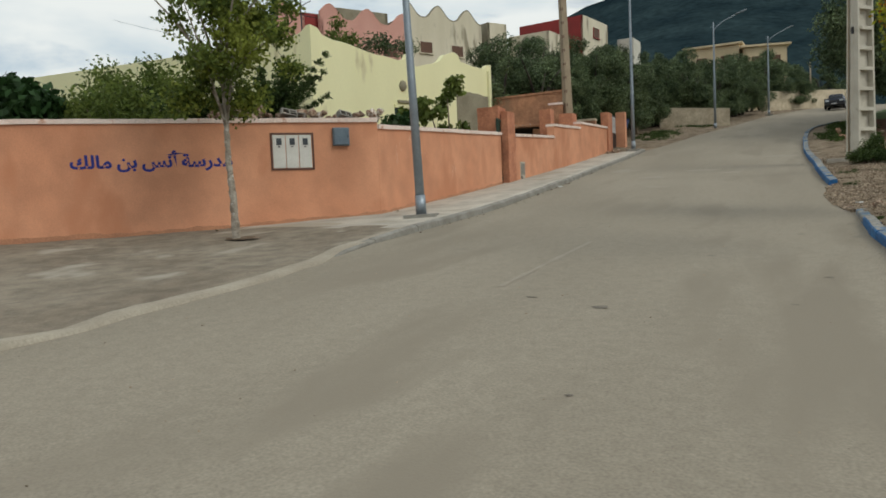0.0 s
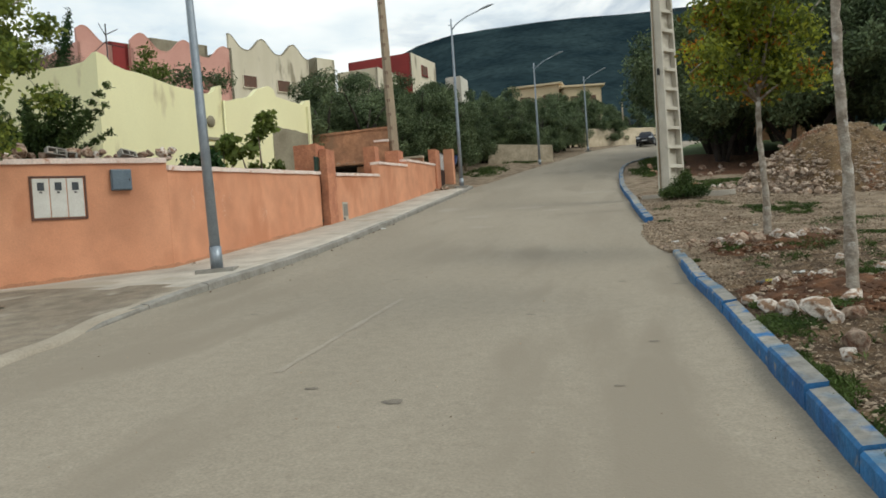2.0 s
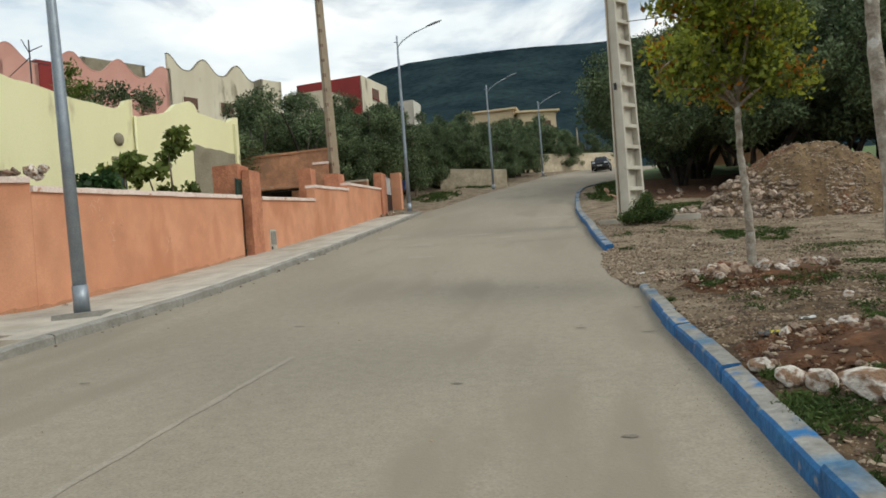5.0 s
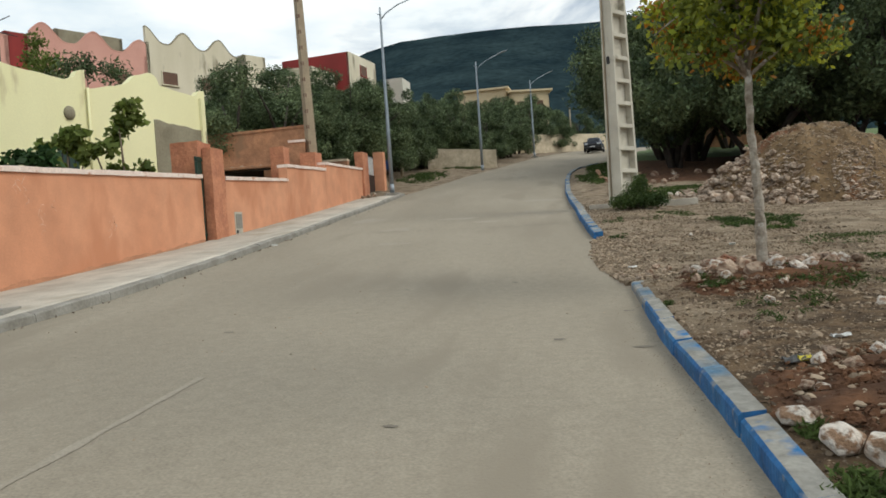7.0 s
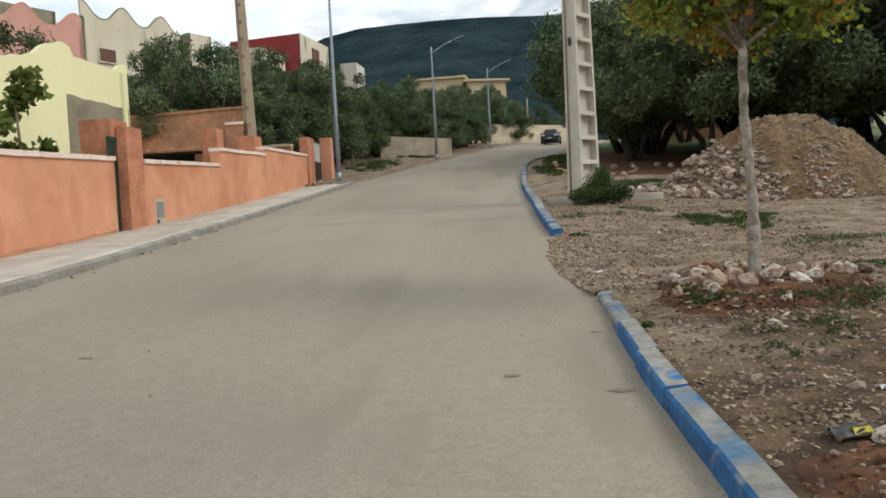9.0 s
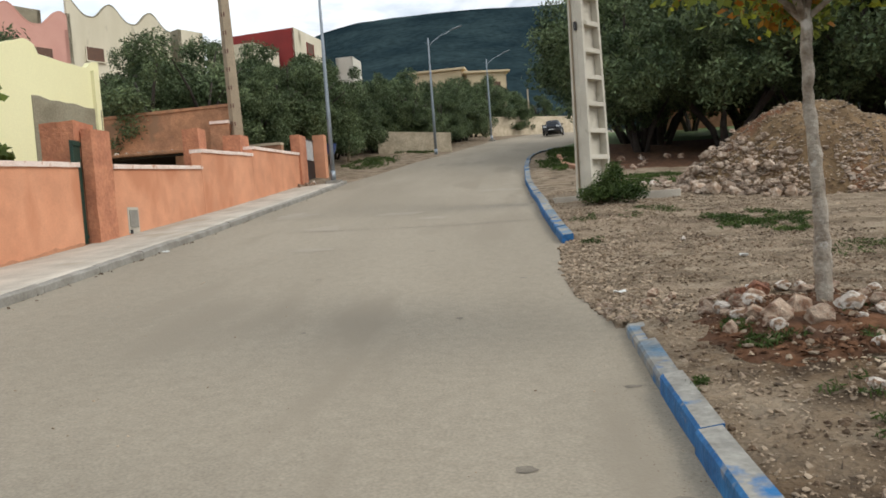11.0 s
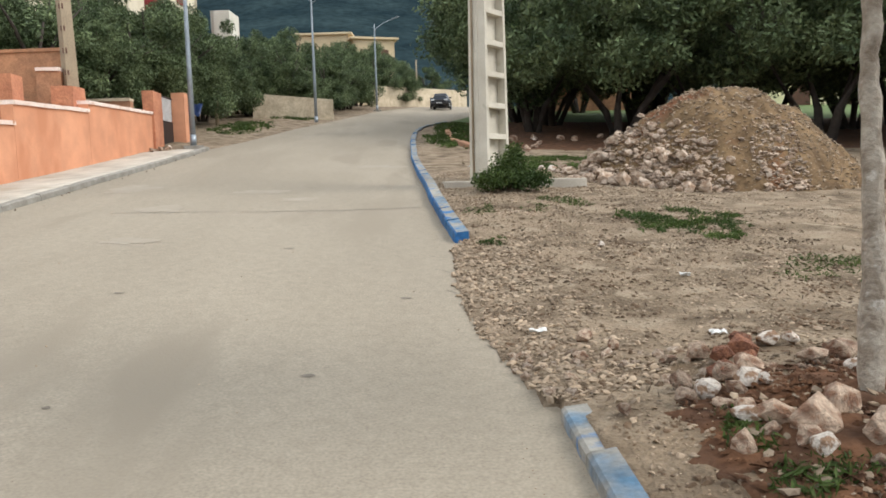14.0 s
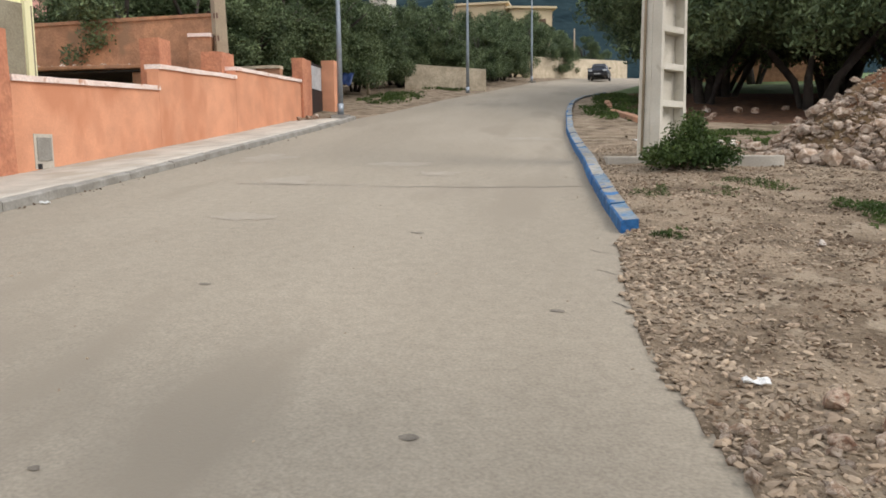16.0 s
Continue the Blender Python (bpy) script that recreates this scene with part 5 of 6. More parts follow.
shrub("shrub", "dark shrub with long arching sprays behind the school wall", -14.6, 15.6, 1.4, spray_blobs(49, 30, 1.8, 2.0, 3.8), 14000, M_LEAF_BUSH, 49, (0.13, 0.045), 9)
shrub("shrub", "dense brownish bush above the yellow building's roof", -24.7, 29.4, 1.6, random_blobs(50, 18, 2.1, 0.8, 5.6, 8.5, 0.75), 8000, M_LEAF_BUSH, 50, (0.2, 0.06), 9)
shrub("conifer", "slender dark conifer top behind the yellow building", -23.4, 31.0, 1.6, [((0.1 * k - 0.3, 0, 8.0 + 0.36 * k), (0.75 - 0.075 * k, 0.6 - 0.06 * k, 0.5)) for k in range(9)], 3000, M_LEAF_DARK, 48, (0.2, 0.05), 1)
mast = thing("antenna_mast", "thin dark mast with bent cross rods behind the houses", "antenna", at=(-31.4, 45.0, 4.4))
v, f = tube([(0, 0, 0), (0.05, 0, 7.0), (0, 0, 12.3)], [0.07, 0.06, 0.04], 8)
part("mast", mesh_of("mast", v, f, M_BLACK, True), mast)
for z0, dx, dz in ((11.6, 0.9, 0.25), (11.2, -1.5, -1.0), (11.5, -0.5, 0.9), (11.0, 1.3, -0.4)):
    v, f = tube([(0, 0, z0), (dx, 0, z0 + dz)], [0.035, 0.025], 6)
    part("rod", mesh_of("rod", v, f, M_BLACK, True), mast)
shrub("shrub", "dense mixed hedge behind the school wall", -17.4, 15.3, 1.3, random_blobs(46, 16, 1.2, 1.0, 1.5, 3.5, 0.75), 6500, M_LEAF_GREEN, 46, (0.13, 0.07))
shrub("shrub", "dark mixed hedge behind the school wall", -19.6, 16.2, 1.3, random_blobs(47, 16, 1.3, 1.0, 1.5, 3.6, 0.75), 6500, M_LEAF_DARK, 47, (0.13, 0.07))

# low growth by the power pole and on the verge
shrub("bush", "low dark green bush at the power pole's foot", 2.45, 25.6, ground_z(2.45, 25.6), [((0.05, 0.1, 0.4), (0.45, 0.35, 0.4)), ((0.1, -0.05, 0.22), (0.7, 0.45, 0.26)), ((-0.35, -0.1, 0.2), (0.4, 0.3, 0.22)), ((0.5, -0.1, 0.2), (0.4, 0.3, 0.22)), ((0.15, 0.2, 0.7), (0.22, 0.2, 0.25))], 9000, M_LEAF_BUSH, 42, (0.06, 0.032))


def tuft_patch(name, label, cx, cy, rx, ry, count, seed, tall=0.1, mat=M_WEED):
    rng = np.random.default_rng(seed)
    count = int(count * 1.3)
    a, r = rng.uniform(0, 2 * math.pi, count), rng.random(count) ** 0.6 * 1.15
    x, y = cx + np.cos(a) * r * rx, cy + np.sin(a) * r * ry
    keep = np.array([noise.noise(Vector((p * 1.6, q * 1.6, seed))) + 0.6 * noise.noise(Vector((p * 6, q * 6, seed))) > -0.25 + 0.5 * f for p, q, f in zip(x, y, r)])
    x, y = x[keep], y[keep]
    z = np.array([ground_z(p, q) for p, q in zip(x, y)]) + rng.uniform(0.0, tall * 0.6, len(x))
    me = leaves(name, np.stack([x, y, z], 1), tall * 0.85, tall * 0.17, mat, rng)
    tagged(new(name, me), label, "grass", kind="stuff")


for i, (x, y, rx, ry, n, tall) in enumerate(((4.6, 22.4, 0.9, 1.1, 5000, 0.1), (2.3, 6.6, 0.7, 1.1, 5000, 0.1), (1.9, 8.9, 0.3, 0.6, 1700, 0.08), (3.2, 8.6, 0.8, 0.8, 2500, 0.09), (2.3, 13.0, 0.5, 0.3, 1200, 0.08),
                                            (4.4, 31.2, 1.7, 1.2, 6000, 0.12), (4.9, 33.5, 1.6, 0.8, 4000, 0.12), (1.55, 21.6, 0.3, 0.25, 500, 0.08), (5.2, 17.0, 0.7, 0.5, 1500, 0.08), (2.9, 28.3, 0.7, 0.6, 1500, 0.09),
                                            (1.5, 5.2, 0.15, 0.9, 1500, 0.09), (1.3, 8.9, 0.06, 0.5, 350, 0.06), (2.4, 42.0, 1.0, 4.0, 5000, 0.2), (3.3, 48.0, 1.2, 4.0, 5000, 0.25), (-7.5, 50.0, 1.2, 4.5, 6000, 0.2),
                                            (-6.2, 61.0, 1.6, 2.5, 5000, 0.22), (3.6, 14.6, 0.9, 0.5, 1500, 0.08), (4.2, 12.4, 0.9, 0.7, 2000, 0.08), (3.0, 4.4, 1.0, 1.2, 5000, 0.1), (1.75, 7.6, 0.16, 1.6, 3000, 0.09), (1.62, 14.08, 0.14, 0.2, 500, 0.08), (3.3, 6.6, 1.0, 1.2, 4000, 0.1), (3.8, 9.6, 0.8, 0.7, 2500, 0.09), (4.9, 14.0, 0.9, 0.8, 2200, 0.08), (2.9, 13.6, 0.6, 0.5, 1500, 0.08), (5.4, 19.6, 1.0, 0.8, 1800, 0.07), (2.0, 23.9, 0.8, 0.5, 1200, 0.07), (3.4, 24.6, 0.8, 0.5, 1000, 0.07))):
    tuft_patch("grass_patch", "patch of short green weeds on the stony verge", x, y, rx, ry, n, 60 + i, tall)
for i, (x, y) in enumerate(((-8.15, 15.7), (-10.6, 12.2), (-8.2, 22.9), (-13.6, 9.1))):
    tuft_patch("weed", "dry brown weed at the wall's foot", x, y, 0.12, 0.12, 90, 90 + i, 0.25, M_DRY)

# ---- stones ----
ROCKS = [rock_mesh("stone", k + 1, M_ROCK, 12, 0.018) for k in range(8)]
BROKEN = [rock_mesh("stone", k + 40, M_HEAP_STONE, 10, 0.012) for k in range(8)]
REDS = [rock_mesh("stone", k + 60, M_ROCK_RED, 10, 0.015) for k in range(4)]
WHITES = [rock_mesh("stone", k + 20, M_ROCK_WHITE, 13, 0.025) for k in range(4)]


def stone(x, y, size, rng, white=False, parent=None, z=None, group="", label="", kinds=None):
    ob = new("stone", rng.choice(kinds or (WHITES if white else ROCKS)))
    zz = ground_z(x, y) if z is None else z
    ob.matrix_basis = pose(x, y, zz + size * 0.18, rng.uniform(-25, 25), rng.uniform(-25, 25), rng.uniform(0, 360)) @ Matrix.Diagonal((size * rng.uniform(0.8, 1.25), size * rng.uniform(0.7, 1.1), size * rng.uniform(0.7, 1.1), 1))
    if parent:
        ob.parent = parent
    else:
        tagged(ob, label or ("pale limewashed stone on the verge" if white else "reddish brown limestone on the verge"), "stone", group)
    return ob


def ring_of_stones(cx, cy, r, n, seed, size=(0.16, 0.32), group="stones around the young tree"):
    rng = random.Random(seed)
    for k in range(n):
        a = 2 * math.pi * k / n + rng.uniform(-0.15, 0.15)
        q = r * rng.uniform(0.75, 1.15)
        px, py = cx + math.cos(a) * q * 1.15, cy + math.sin(a) * q
        stone(px, py, rng.uniform(*size), rng, rng.random() < 0.3, group=group, z=ground_z(px, py) + 0.02)
    for k in range(n // 2):
        a = rng.uniform(0, 6.3)
        stone(cx + math.cos(a) * r * 0.95, cy + math.sin(a) * r * 0.8, rng.uniform(size[0] * 0.5, size[0]), rng, False, group=group)


ring_of_stones(2.95, 15.45, 0.72, 16, 1, (0.12, 0.26))
ring_of_stones(2.85, 15.3, 0.6, 12, 9, (0.08, 0.17))
TREE_STONES = "stones around the young tree"
srng = random.Random(12)
for px, py, ps, kind in ((2.2, 15.68, 0.24, 2), (2.44, 15.71, 0.27, 2), (2.67, 15.22, 0.36, 0), (3.0, 15.1, 0.34, 2), (3.26, 15.1, 0.32, 0), (2.39, 14.85, 0.25, 2), (2.46, 16.5, 0.22, 0), (3.68, 15.4, 0.26, 0), (2.89, 14.35, 0.17, 2), (2.55, 13.65, 0.2, 2),
                         (2.54, 16.3, 0.3, 1), (2.72, 16.42, 0.36, 1), (2.62, 16.1, 0.3, 1), (2.38, 15.95, 0.3, 1), (2.85, 16.7, 0.34, 1), (2.2, 15.25, 0.26, 2), (2.08, 15.0, 0.2, 0), (2.46, 15.05, 0.4, 0), (2.72, 14.88, 0.42, 0), (3.04, 16.74, 0.24, 2), (3.22, 16.73, 0.22, 2),
                         (2.05, 15.65, 0.2, 0), (2.12, 15.9, 0.22, 0), (1.69, 15.6, 0.17, 0), (3.5, 15.3, 0.24, 0), (3.8, 15.5, 0.24, 2), (4.1, 15.6, 0.26, 0), (3.3, 14.6, 0.15, 0)):
    stone(px, py, ps * (0.68 if kind == 1 else 0.82), srng, kind == 2, z=ground_z(px, py) + 0.02, kinds=REDS if kind == 1 else None, group=TREE_STONES,
          label="red sandstone block beside the young tree" if kind == 1 else "")
prng = random.Random(71)
for k in range(34):
    px, py = 1.25 + prng.random() ** 1.4 * 1.3, prng.uniform(16.0, 17.1)
    stone(px, py, prng.uniform(0.05, 0.15), prng, kinds=BROKEN, z=ground_z(px, py) - 0.01, group="broken stones at the road edge", label="pale broken stone at the crumbling road edge")
ring_of_stones(2.72, 10.35, 0.75, 9, 2, (0.07, 0.14))
for px, py, ps, white in ((1.74, 10.02, 0.27, True), (1.83, 9.64, 0.31, True), (1.97, 9.46, 0.29, True), (2.17, 9.22, 0.42, True), (2.43, 9.1, 0.26, False), (2.77, 11.28, 0.25, True), (2.62, 11.2, 0.16, True), (2.32, 11.25, 0.17, False),
                          (2.2, 11.1, 0.15, True), (2.82, 10.76, 0.27, False), (2.95, 10.9, 0.22, False), (2.68, 10.85, 0.16, False), (2.02, 10.5, 0.13, True), (1.86, 10.3, 0.12, False), (2.3, 10.75, 0.1, False)):
    stone(px, py, ps, srng, white, z=ground_z(px, py), group=TREE_STONES)


def earth_bed(name, cx, cy, rx, ry, height):
    """Dug earth that breaks through the ground in ragged crumbs."""
    verts, faces = [(cx, cy, ground_z(cx, cy) + height)], []
    rings, turns = 16, 72
    for ring in range(1, rings + 1):
        for k in range(turns):
            a, f = 2 * math.pi * k / turns, ring / rings
            wave = f * (1 + 0.3 * noise.noise(Vector((math.cos(a) * 2, math.sin(a) * 2, cx))))
            x, y = cx + math.cos(a) * rx * wave, cy + math.sin(a) * ry * wave
            crumb = noise.noise(Vector((x * 2.5, y * 2.5, 1))) + 0.7 * noise.noise(Vector((x * 7, y * 7, 1))) + 0.5 * noise.noise(Vector((x * 16, y * 16, 1)))
            verts.append((x, y, ground_z(x, y) + height * (1 - 1.3 * f * f) + 0.045 * crumb - (0.08 if ring == rings else 0)))
    for k in range(turns):
        faces.append((0, 1 + k, 1 + (k + 1) % turns))
    for ring in range(rings - 1):
        for k in range(turns):
            a, b = 1 + ring * turns, 1 + (ring + 1) * turns
            faces.append((a + k, b + k, b + (k + 1) % turns, a + (k + 1) % turns))
    tagged(new(name, mesh_of(name, verts, faces, M_RED_DIRT, True)), "dug red earth bed under the young tree", "earth bed", kind="stuff")


earth_bed("earth_bed", 2.9, 15.1, 1.15, 0.95, 0.05)
earth_bed("earth_bed", 2.8, 10.35, 1.2, 1.0, 0.05)
earth_bed("earth_bed", -9.05, 11.05, 0.45, 0.4, 0.03)


def rubble_heap():
    cx, cy, rx, ry, h = 7.75, 28.3, 3.3, 2.45, 2.05
    heap = thing("rubble_heap", "big heap of tan earth and broken stones", "rubble heap")

    def top(x, y):
        u = math.hypot((x - cx) / rx, (y - cy) / ry)
        n1 = noise.noise(Vector((x * 0.8, y * 0.8, 5)))
        return ground_z(x, y) - 0.05 + h * max(0.0, 1 - u ** 1.9) ** 1.1 * (1 + 0.12 * n1) + (0.14 * noise.noise(Vector((x * 2.2, y * 2.2, 2))) + 0.07 * noise.noise(Vector((x * 6, y * 6, 2)))) * (1 if u < 1 else 0)
    verts, faces = [], []
    n = 72
    for j in range(n + 1):
        for i in range(n + 1):
            x, y = cx + (i / n * 2 - 1) * rx * 1.12, cy + (j / n * 2 - 1) * ry * 1.12
            u = math.hypot((x - cx) / rx, (y - cy) / ry)
            verts.append((x, y, top(x, y) - (0.1 if u > 1.0 else 0)))
    faces = [(j * (n + 1) + i, j * (n + 1) + i + 1, (j + 1) * (n + 1) + i + 1, (j + 1) * (n + 1) + i) for j in range(n) for i in range(n)]
    part("earth", mesh_of("earth", verts, faces, M_HEAP, True), heap, "tan and reddish earth")
    rng = random.Random(5)
    for _ in range(280):
        a = rng.triangular(math.pi * 0.8, math.pi * 1.5, math.pi * 1.12)
        u = rng.triangular(0.5, 1.2, 0.98)
        x, y = cx + math.cos(a) * rx * u, cy + math.sin(a) * ry * u
        stone(x, y, (0.1 + 0.3 * rng.random() ** 1.8) * (0.35 + 0.75 * u), rng, False, heap, top(x, y) + rng.uniform(-0.02, 0.1), kinds=BROKEN)
    for _ in range(12):
        a, u = rng.uniform(0, 2 * math.pi), rng.uniform(0.0, 1.0)
        x, y = cx + math.cos(a) * rx * u, cy + math.sin(a) * ry * u
        stone(x, y, rng.uniform(0.07, 0.18), rng, False, heap, top(x, y) - 0.02)
    global heap_top
    heap_top = lambda x, y: top(x, y) if math.hypot((x - cx) / rx, (y - cy) / ry) < 1 else -9  # noqa: E731
    return heap


rubble_heap()
rg = random.Random(9)
for x, y, s, w in ((3.04, 21.15, 0.13, True), (2.2, 8.2, 0.32, False), (2.4, 7.6, 0.27, True), (2.05, 7.9, 0.2, True), (2.7, 7.4, 0.3, False), (2.25, 9.0, 0.24, True), (2.6, 9.7, 0.26, True), (4.4, 10.4, 0.3, False),
                   (1.9, 17.4, 0.2, False), (2.05, 17.1, 0.16, False), (1.75, 16.9, 0.18, False), (2.3, 16.6, 0.14, False), (4.2, 30.2, 0.3, True), (4.5, 30.4, 0.35, False), (4.0, 30.5, 0.25, True), (10.5, 26.4, 0.6, False), (10.9, 25.6, 0.5, False), (11.4, 26.3, 0.55, True),
                   (3.6, 12.0, 0.25, True), (4.6, 13.2, 0.2, False), (5.5, 15.5, 0.22, False), (4.2, 8.3, 0.22, False), (5.2, 11.5, 0.28, True), (2.0, 12.3, 0.12, False), (3.5, 13.4, 0.16, True)):
    stone(x, y, s, rg, w)
for k in range(28):
    stone(rg.uniform(4.0, 13.0), rg.uniform(35.0, 43.0), rg.uniform(0.2, 0.5), rg, rg.random() < 0.15)
# stones and broken blocks laid along the top behind the school wall
for k in range(48):
    f = rg.uniform(0.0, 1.0)
    x, y = -11.3 + 2.7 * f + rg.uniform(-0.15, 0.15), 12.9 + 3.0 * f
    stone(x - 0.3, y + 0.3, rg.uniform(0.18, 0.4), rg, rg.random() < 0.2, z=3.68 + rg.uniform(-0.05, 0.16), label="broken stone on the bank behind the wall", group="rubble behind the wall")
bank = []
for k in range(7):
    bank.append(((-14.6 + k * 0.8, 11.4 + k * 0.88, 2.0), (0.85, 0.85, 1.4)))
bmk = bmesh.new()
for c, r in bank:
    tmp = bmesh.ops.create_icosphere(bmk, subdivisions=3, radius=1)
    for q in tmp["verts"]:
        q.co = Vector((c[0] + q.co.x * r[0], c[1] + q.co.y * r[1], c[2] + q.co.z * r[2])) + Vector((0, 0, 0.12 * noise.noise(q.co * 4 + Vector(c))))
tagged(new("earth_bank", from_bm("earth_bank", bmk, M_DIRT, True)), "bank of earth and rubble behind the school wall", "earth bank", kind="stuff")


def scatter_gravel(name, label, count, seed, area, size, keep, level=ground_z, mat=M_ROCK_STUFF, cheap=False):
    """Small loose stones, each an island of one sheet."""
    rng = np.random.default_rng(seed)
    bm = bmesh.new()
    if cheap:
        bmesh.ops.create_cone(bm, cap_ends=True, cap_tris=True, segments=5, radius1=1.0, radius2=0.45, depth=1.3)
        bmesh.ops.triangulate(bm, faces=bm.faces[:])
    else:
        bmesh.ops.create_icosphere(bm, subdivisions=1, radius=1)
    base = np.array([v.co[:] for v in bm.verts])
    tri = np.array([[v.index for v in f.verts] for f in bm.faces])
    bm.free()
    kinds = [base * rng.uniform(0.5, 1.2, (len(base), 1)) * rng.uniform((0.8, 0.55, 0.25), (1.3, 1.0, 0.6)) for _ in range(24)]
    verts = []
    while len(verts) < count:
        x, y = rng.uniform(area[0], area[1]), rng.uniform(area[2], area[3])
        if not keep(x, y):
            continue
        s = size[0] + (size[1] - size[0]) * rng.random() ** 3
        turn = Euler((rng.uniform(-0.5, 0.5), rng.uniform(-0.5, 0.5), rng.uniform(0, 6.3))).to_matrix()
        verts.append(kinds[rng.integers(24)] * s @ np.array(turn) + np.array([x, y, level(x, y) + s * 0.2]))
    k = len(verts)
    allf = (tri[None] + (np.arange(k) * len(base))[:, None, None]).reshape(-1, 3)
    me = bpy.data.meshes.new(name)
    me.from_pydata(np.concatenate(verts).tolist(), [], allf.tolist())
    me.materials.append(mat)
    me.update()
    tagged(new(name, me), label, "gravel", kind="stuff")


tight = lambda x, y: x > (right_edge(y) + 0.22 if not 15.9 < y < 21.9 else road_right(y))  # noqa: E731
dense = lambda x, y: noise.noise(Vector((x * 0.9, y * 0.9, 7))) > random.random() * 0.9 - 0.55  # noqa: E731
scatter_gravel("gravel", "loose pale gravel on the verge", 38000, 1, (1.2, 7.0, 3.0, 30.0), (0.006, 0.034), lambda x, y: x > (right_edge(y) + 0.22 if not 15.9 < y < 21.9 else road_right(y)) and dense(x, y))
scatter_gravel("gravel", "fine grit and crumbs of earth on the verge", 30000, 11, (1.2, 5.5, 5.0, 27.0), (0.006, 0.022), tight, cheap=True)
# soil crumbs, dark and many to imitate shadow gaps among the stones
scatter_gravel("gravel", "dark crumbs of soil deepening the shade between verge stones", 15000, 12, (1.2, 6.0, 4.0, 27.0), (0.008, 0.04), lambda x, y: tight(x, y) and noise.noise(Vector((x * 1.4, y * 2.4, 17))) > random.random() * 0.7 - 0.2, mat=M_SOIL, cheap=True)
scatter_gravel("gravel", "broken stones along the crumbling road edge", 4600, 2, (0.85, 2.8, 16.0, 21.9), (0.006, 0.045), lambda x, y: x > road_right(y) - 0.05 and (x - road_right(y)) < 0.25 + random.random())
scatter_gravel("gravel", "loose rubble on the rough verge", 3600, 3, (2.0, 13.0, 6.0, 34.0), (0.014, 0.062), lambda x, y: dense(x, y))
scatter_gravel("gravel", "grit and leaf litter along the orange wall", 5000, 4, (-16.0, -6.3, 5.0, 14.0), (0.006, 0.026), lambda x, y: dense(x, y) and (y - 9.64) - (x + 13.47) * 1.1 < -0.4)

scatter_gravel("rubble", "pale broken stone spilled down the heap's near side", 1500, 15, (4.3, 8.6, 25.7, 29.0), (0.03, 0.11), lambda x, y: heap_top(x, y) > 0 and heap_top(x, y) < 2.75 + 0.9 * random.random() and noise.noise(Vector((x * 0.9, y * 0.9, 3))) > -0.25, lambda x, y: heap_top(x, y), M_HEAP_BITS)
scatter_gravel("gravel", "broken bits of stone all over the heap", 12000, 5, (4.4, 11.0, 25.8, 30.8), (0.01, 0.055), lambda x, y: heap_top(x, y) > 0, lambda x, y: heap_top(x, y))

scatter_gravel("grit", "dark dirt gathered along the foot of the blue kerb", 6000, 13, (0.5, 1.42, 2.0, 40.0), (0.002, 0.007), lambda x, y: 0 < right_edge(y) - x < 0.35 * random.random() ** 3 + 0.02 and not 15.9 < y < 21.9, rise, M_HEAP, True)
scatter_gravel("grit", "grit scattered over the concrete road", 700, 6, (-6.0, 1.2, 1.5, 30.0), (0.004, 0.016), lambda x, y: True, rise)

# dug crumbs, pebbles and weeds over the beds of the young trees
for k, (bx, by, br) in enumerate(((2.9, 15.1, 1.0), (2.8, 10.35, 1.1))):
    near = lambda x, y: math.hypot(x - bx, y - by) < br * (0.5 + 0.6 * random.random())  # noqa: E731
    scatter_gravel("crumbs", "crumbs of dug red earth under the young tree", 2600, 50 + k, (bx - 1.3, bx + 1.3, by - 1.3, by + 1.3), (0.008, 0.05), near, lambda x, y: ground_z(x, y) + 0.03, M_RED_DIRT, True)
    scatter_gravel("pebbles", "small pebbles in the dug earth", 420, 60 + k, (bx - 1.3, bx + 1.3, by - 1.3, by + 1.3), (0.008, 0.05), near, lambda x, y: ground_z(x, y) + 0.03)
for i, (x, y, rx, ry, n) in enumerate(((2.3, 14.7, 0.3, 0.15, 420), (3.3, 15.0, 0.4, 0.3, 700), (2.15, 15.2, 0.14, 0.25, 420), (3.1, 14.5, 0.3, 0.15, 420), (2.45, 9.55, 0.2, 0.2, 600), (1.78, 9.85, 0.08, 0.2, 260), (2.0, 9.3, 0.2, 0.15, 600), (1.95, 13.6, 0.22, 0.14, 500), (3.3, 11.7, 0.4, 0.3, 900), (1.53, 6.2, 0.05, 0.2, 300), (1.5, 7.6, 0.04, 0.12, 160), (1.4, 10.4, 0.04, 0.2, 180), (1.42, 9.2, 0.04, 0.1, 120), (1.34, 13.2, 0.04, 0.2, 140))):
    tuft_patch("grass_patch", "tuft of green weeds among the stones", x, y, rx, ry, n, 130 + i, 0.09)

# ---- small things ----


def litter(x, y, size, seed, mat=None, colour="white"):
    rng = random.Random(seed)
    bm = bmesh.new()
    bmesh.ops.create_grid(bm, x_segments=5, y_segments=5, size=size)
    z = ground_z(x, y) if x > right_edge(y) or x < left_edge(y) else rise(x, y)
    for q in bm.verts:
        q.co = Vector((x + q.co.x, y + q.co.y * 0.6, z + 0.025 + rng.uniform(-0.015, 0.02)))
    ext = bmesh.ops.solidify(bm, geom=bm.faces[:], thickness=0.004)
    tagged(new("litter", from_bm("litter", bm, mat or M_PLASTIC)), "crumpled " + colour + " plastic litter on the ground", "litter")


